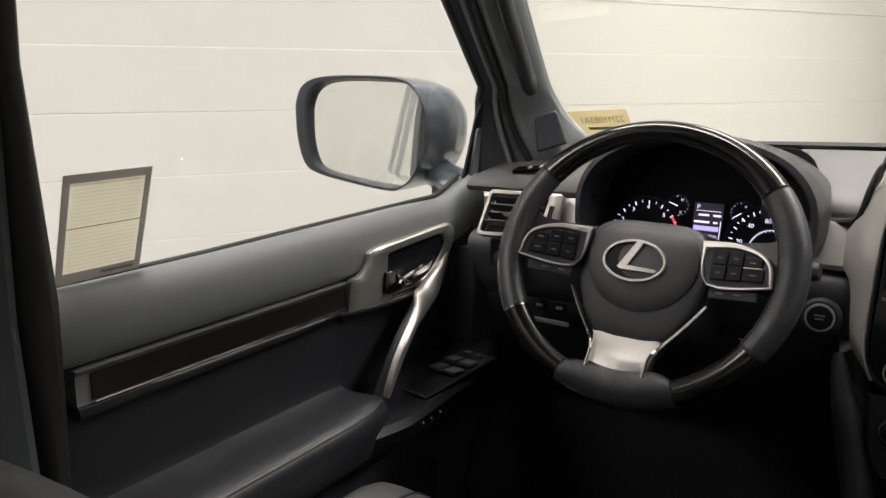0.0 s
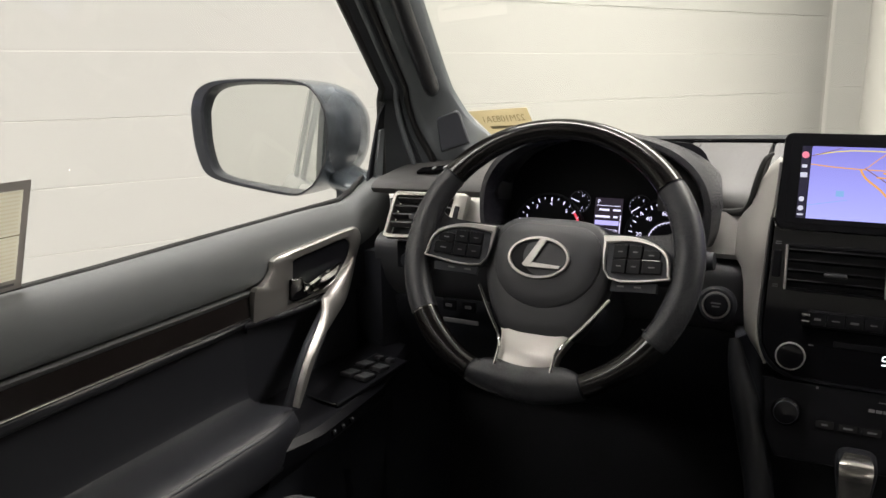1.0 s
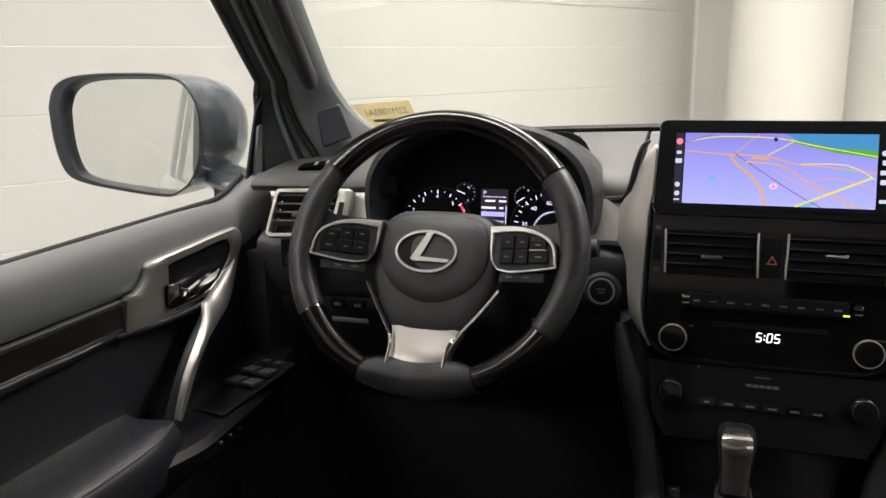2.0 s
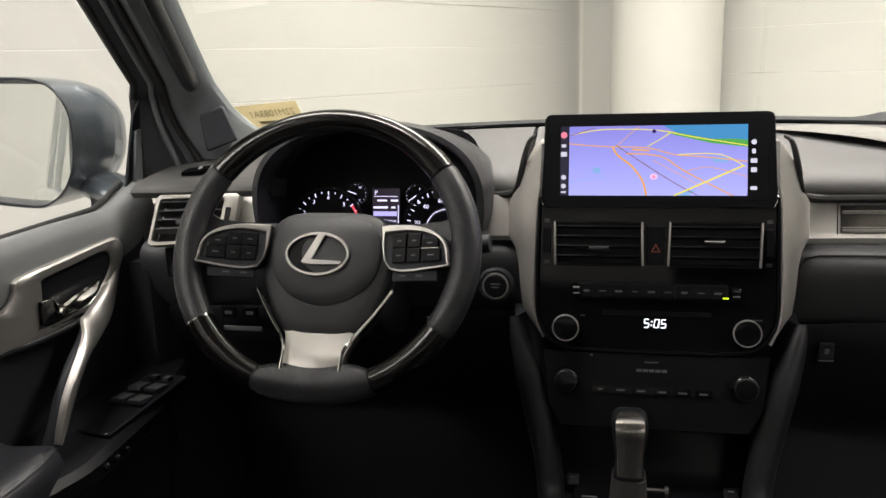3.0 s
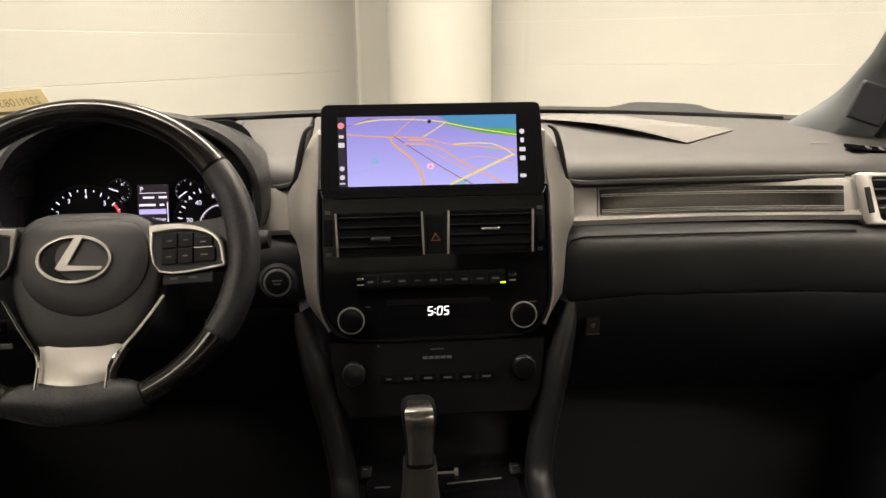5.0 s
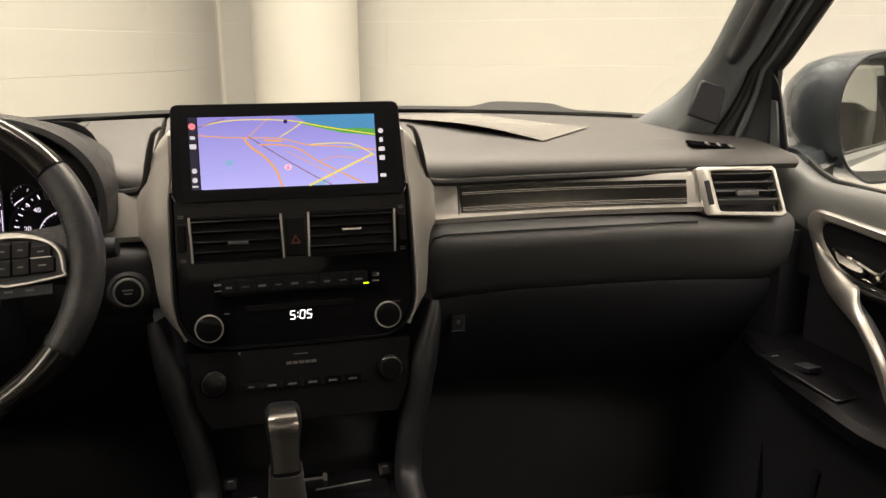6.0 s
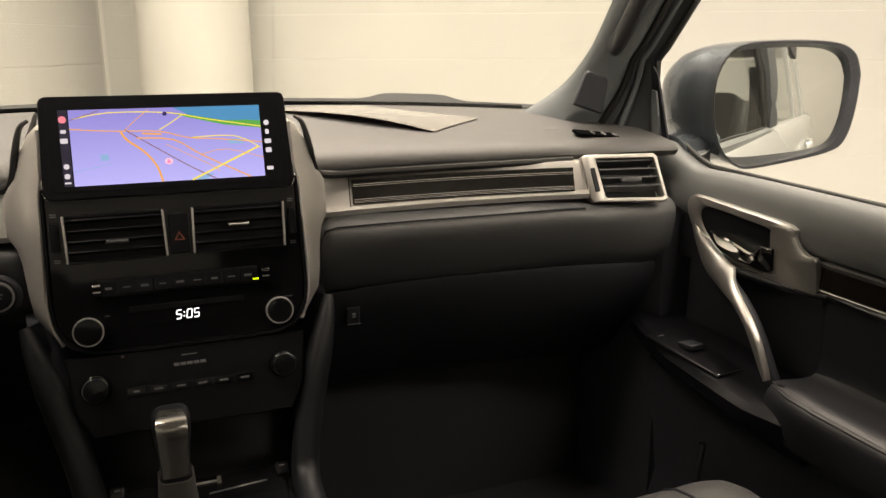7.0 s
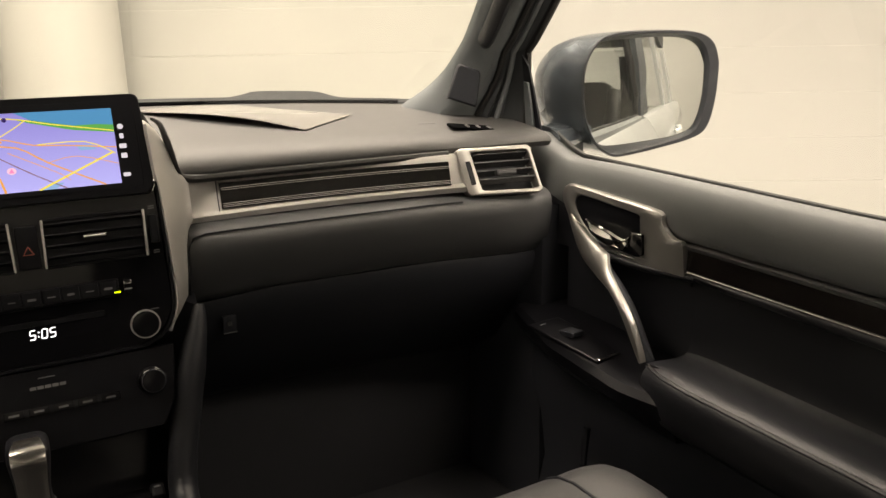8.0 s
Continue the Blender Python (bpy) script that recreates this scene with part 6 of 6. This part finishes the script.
for x, y in ((-0.100, 0.722), (0.099, 0.712)):
    bm = BM()
    box(bm, Matrix.Translation((x, y, 0.884)) @ Matrix.Rotation(radians(25), 4, "X"), 0.016, 0.02, 0.010, 0.003)
    sw = part("console_switch", bm, BEZEL, console)
    bm = BM()
    box(bm, Matrix.Translation((x, y - 0.002, 0.8945)) @ Matrix.Rotation(radians(25), 4, "X"), 0.007, 0.002, 0.0006, 0.0)
    part("switch_mark", bm, MARK, sw)
bm = BM()
box(bm, Matrix.Translation((-0.052, 0.755, 0.985)) @ on(0, 0, 0, 10), 0.05, 0.0015, 0.001, 0.0)
part("red_mark", bm, mat("dull_red", (0.10, 0.01, 0.012), 0.5), console)

lever = thing("gear_lever", "satin silver and black leather gear lever", "gear lever", (-0.03, 0.66, 0.88))
GX, GY = -0.0305, 0.665


def gring(z, w, d, dy=0.0):
    return [Vector((GX + x, GY + dy + y, z)) for x, y in rrect(w * 0.88, d, min(w, d) * 0.28, 5)]


bm = BM()
loft(bm, [gring(0.946, 0.0385, 0.037, -0.012), gring(0.958, 0.0375, 0.037, -0.010), gring(0.972, 0.0395, 0.041, -0.007), gring(0.985, 0.0445, 0.046, -0.003), gring(0.996, 0.0475, 0.049, -0.001)])
part("grip_sleeve", bm, LEATHER, lever, "black leather grip")
bm = BM()
loft(bm, [gring(0.995, 0.0480, 0.050, -0.001), gring(1.000, 0.0485, 0.051, 0.0), gring(1.006, 0.0482, 0.050, 0.002), gring(1.0105, 0.0455, 0.046, 0.003), gring(1.0130, 0.040, 0.040, 0.004), gring(1.0140, 0.030, 0.030, 0.004)])
part("grip_cap", bm, LEATHER, lever)
# metal face let into the grip, bending over its top
GRIP = mat("dark_satin_grip", (0.42, 0.40, 0.375), 0.24, metal=0.95, blotch=0.06, size=60)
rows = []
for z, y, w in ((0.947, -0.0325, 0.0145), (0.958, -0.0305, 0.0146), (0.972, -0.0292, 0.0150), (0.985, -0.0275, 0.0158), (0.994, -0.0270, 0.0165), (1.000, -0.0268, 0.0170), (1.006, -0.0245, 0.0172), (1.0108, -0.0212, 0.0170), (1.0136, -0.0165, 0.0162), (1.0150, -0.010, 0.0150), (1.0150, 0.004, 0.012)):
    rows.append([Vector((GX + w * k, GY + y + 0.0022 * k * k, z - 0.0008 * k * k)) for k in (-1, -0.75, -0.4, 0, 0.4, 0.75, 1)])
bm = BM()
loft(bm, [r + [p + Vector((0, 0.006, -0.003)) for p in reversed(r)] for r in rows])
part("grip_face", bm, GRIP, lever, "satin metal face of the grip")
bm = BM()
loft(bm, [gring(0.9455, 0.041, 0.038, -0.012), gring(0.9400, 0.041, 0.038, -0.012)])
part("gap_ring", bm, DARK, lever)
bm = BM()
loft(bm, [gring(0.9405, 0.046, 0.042, -0.012), gring(0.915, 0.049, 0.046, -0.012), gring(0.890, 0.054, 0.054, -0.012), gring(0.876, 0.060, 0.064, -0.012)])
part("boot", bm, mat("grey_satin_sleeve", (0.16, 0.155, 0.15), 0.35, metal=0.6, blotch=0.08, size=200), lever, "grey satin lower sleeve")


# ---- seats ----
def seat(s, cx, half, wide, low, back_y, lean, label):
    o = thing("front_seat", label, "car seat", (s * 0.45, 0.2, 0.64), "front seats")

    def R(pts, f):
        return [Vector(f(*p)) for p in pts]
    # cushion: one rounded top, split by its two seams into centre and bolsters
    line = smooth_line([Vector(q) for q in ((0.0, 0.003, 0), (half * 0.5, 0.0035, 0), (half * 0.85, 0.0045, 0), (half, 0.005, 0), (half + wide * 0.25, 0.0095, 0), (half + wide * 0.5, 0.007, 0), (half + wide * 0.75, -0.012, 0), (half + wide * 0.93, -0.045, 0), (half + wide, -0.09, 0), (half + wide, -0.20, 0))], 4)
    run = ((-0.10, 0.86), (0.05, 0.905), (0.18, 0.921), (0.28, 0.930), (0.36, 0.936), (0.40, 0.936), (0.425, 0.931), (0.444, 0.920), (0.457, 0.900), (0.460, 0.87), (0.450, 0.82), (0.435, 0.76))

    def top(u0, u1, q):
        pts = [p for p in line if u0 - 1e-5 <= p.x <= u1 + 1e-5]
        rings = []
        for y, z in run:
            z -= low
            k = 1 - 0.45 * max(0.0, (y - 0.36) / 0.1)
            ring = [Vector((cx + q * p.x * (1 - 0.05 * max(0, (y - 0.38) / 0.08)), y, z + p.y * (k if p.y > 0 else 1))) for p in pts]
            if q == 0:
                ring = [Vector((cx - p.x, y, z + p.y)) for p in reversed(pts[1:])] + [Vector((cx + p.x, y, z + p.y)) for p in pts]
            rings.append(ring + [Vector((ring[-1].x, y - 0.02, 0.72)), Vector((ring[0].x, y - 0.02, 0.72))])
        return loft(BM(), rings)
    part("seat_cushion", top(0.0, half, 0), SEAT, o)
    for q in (-1, 1):
        part("side_bolster", top(half, half + wide, q), SEAT, o)
        bm = BM()
        tube(bm, [Vector((cx + q * half * (1 - 0.05 * max(0, (y - 0.38) / 0.08)), y, z - low + 0.0045)) for y, z in run], 0.0024, 6)
        part("seam", bm, DARK, o)
    bm = BM()
    box(bm, Matrix.Translation((cx, 0.15, 0.60)), 0.42, 0.5, 0.14, 0.02)
    part("seat_base", bm, DARK, o)
    # backrest, leaning back
    m = Matrix.Translation((cx, back_y, 0.90)) @ Matrix.Rotation(radians(lean), 4, "X")
    bm = BM()
    loft(bm, [[m @ Vector((x, y, z)) for x, y in rrect(w, 0.12, 0.05, 5)] for z, w in ((0.0, 0.40), (0.1, 0.44), (0.3, 0.46), (0.45, 0.42), (0.52, 0.34), (0.54, 0.28))])
    back = part("backrest", bm, SEAT, o)
    for q in (-1, 1):
        bm = BM()
        tube(bm, smooth_line([m @ Vector((q * x, y, z)) for x, y, z in ((0.19, 0.03, 0.0), (0.215, 0.075, 0.08), (0.22, 0.085, 0.18), (0.21, 0.075, 0.32), (0.19, 0.05, 0.46))], 4), 0.045, 14)
        part("side_bolster", bm, SEAT, back)


seat(-1, -0.455, 0.144, 0.10, 0.0, 0.06, 46, "dark grey leather driver's seat, leaning back")
seat(1, 0.365, 0.14, 0.12, 0.002, -0.22, 30, "dark grey leather passenger seat with seams")

# ---- papers ----
sticker = thing("window_sticker", "cream two-part paper form with grey border on the window", "window sticker", (-0.79, 0.16, 1.24))


def GP(y, z, out=0.0):
    return Vector((-(0.806 - 0.215 * (z - 1.2)) + 0.002 + out, y, z))


def quad(a, b, c, d, out, thick=0.0006):
    q = [GP(*p) for p in (a, b, c, d)]
    return loft(BM(), [[v + Vector((out, 0, 0)) for v in q], [v + Vector((out + thick, 0, 0)) for v in q]])


for q in (((0.111, 1.2395), (0.2055, 1.2405), (0.1985, 1.2505), (0.1190, 1.2505)), ((0.1985, 1.2505), (0.2055, 1.2405), (0.215, 1.3487), (0.2062, 1.3402)), ((0.1250, 1.3402), (0.2062, 1.3402), (0.215, 1.3487), (0.118, 1.3487)), ((0.111, 1.2395), (0.1190, 1.2505), (0.1250, 1.3402), (0.118, 1.3487))):
    part("border", quad(*q, 0.0), GREYFILM, sticker)
for z0, z1 in ((1.2508, 1.2954), (1.2962, 1.3400)):
    k0, k1 = (z0 - 1.24) / 0.109, (z1 - 1.24) / 0.109
    part("form_sheet", quad((0.1185 + 0.007 * k0, z0), (0.1975 + 0.0095 * k0, z0), (0.1975 + 0.0095 * k1, z1), (0.1185 + 0.007 * k1, z1), 0.001), CREAM, sticker)
    n = 11
    for i in range(n):
        z = z0 + (z1 - z0) * (i + 0.7) / (n + 0.5)
        k = (z - 1.24) / 0.109
        part("text_bar", quad((0.121 + 0.007 * k, z), (0.1945 + 0.0095 * k, z), (0.1945 + 0.0095 * k, z + 0.0015), (0.121 + 0.007 * k, z + 0.0015), 0.0022, 0.0003), RULE, sticker)
part("fold_line", quad((0.1218, 1.2953), (0.2022, 1.2953), (0.2022, 1.2963), (0.1218, 1.2963), 0.0024, 0.0003), INK, sticker)
part("text_bar", quad((0.160, 1.2445), (0.197, 1.2445), (0.197, 1.2470), (0.160, 1.2470), 0.0012, 0.0004), MARK, sticker)

tag = thing("windscreen_tag", "tan paper tag with a stock number inside the windscreen", "paper tag", (-0.6, 0.98, 1.335))


def WSP(x, z, out=0.0):
    return Vector((x, ws_y(x, z) - 0.006 - out, z - out))


bm = BM()
pts = [(-0.634, 1.333), (-0.556, 1.333), (-0.5595, 1.3860), (-0.660, 1.3785)]
loft(bm, [[WSP(x, z) for x, z in pts], [WSP(x, z, 0.0006) for x, z in pts]])
part("sheet", bm, TAN, tag)
tb = text_mesh("22M1083A1", 0.0165, Matrix.Identity(4))
for v in tb.verts:
    x, y = v.co.x, v.co.y
    v.co = WSP(-0.6045 - x * 0.92, 1.3665 + y + (-x) * 0.07, 0.0012)
part("tag_number", tb, INK, tag, "printed number seen from behind", smooth=False)
bm = BM()
pts = [(-0.630, 1.348), (-0.590, 1.350), (-0.590, 1.355), (-0.632, 1.353)]
bm.faces.new([bm.verts.new(WSP(x, z, 0.0012)) for x, z in pts])
part("text_bar", bm, INK, tag, smooth=False)

paper = thing("dash_paper", "curled sheet of glossy paper lying on the dashboard", "paper sheet", (0.36, 1.0, 1.31))
bm = BM()
rows = []
for i in range(17):
    u = i / 16
    row = []
    for j in range(11):
        v = j / 10
        p = Vector((0.155, 1.052, 0)).lerp(Vector((0.384, 0.905, 0)), u).lerp(Vector((0.29, 1.083, 0)).lerp(Vector((0.487, 0.978, 0)), u), v)
        z = pad_top(p.x, p.y) + 0.0022 + 0.0095 * math.sin(math.pi * u ** 1.2) * (1 - v) ** 1.6 + 0.0025 * math.sin(math.pi * u) * math.sin(math.pi * v)
        row.append(Vector((p.x, p.y, z)))
    rows.append(row)
loft(bm, rows + [[p - Vector((0, 0, 0.0006)) for p in r] for r in reversed(rows)], closed=False, caps=False)
part("sheet", bm, PAPER, paper)
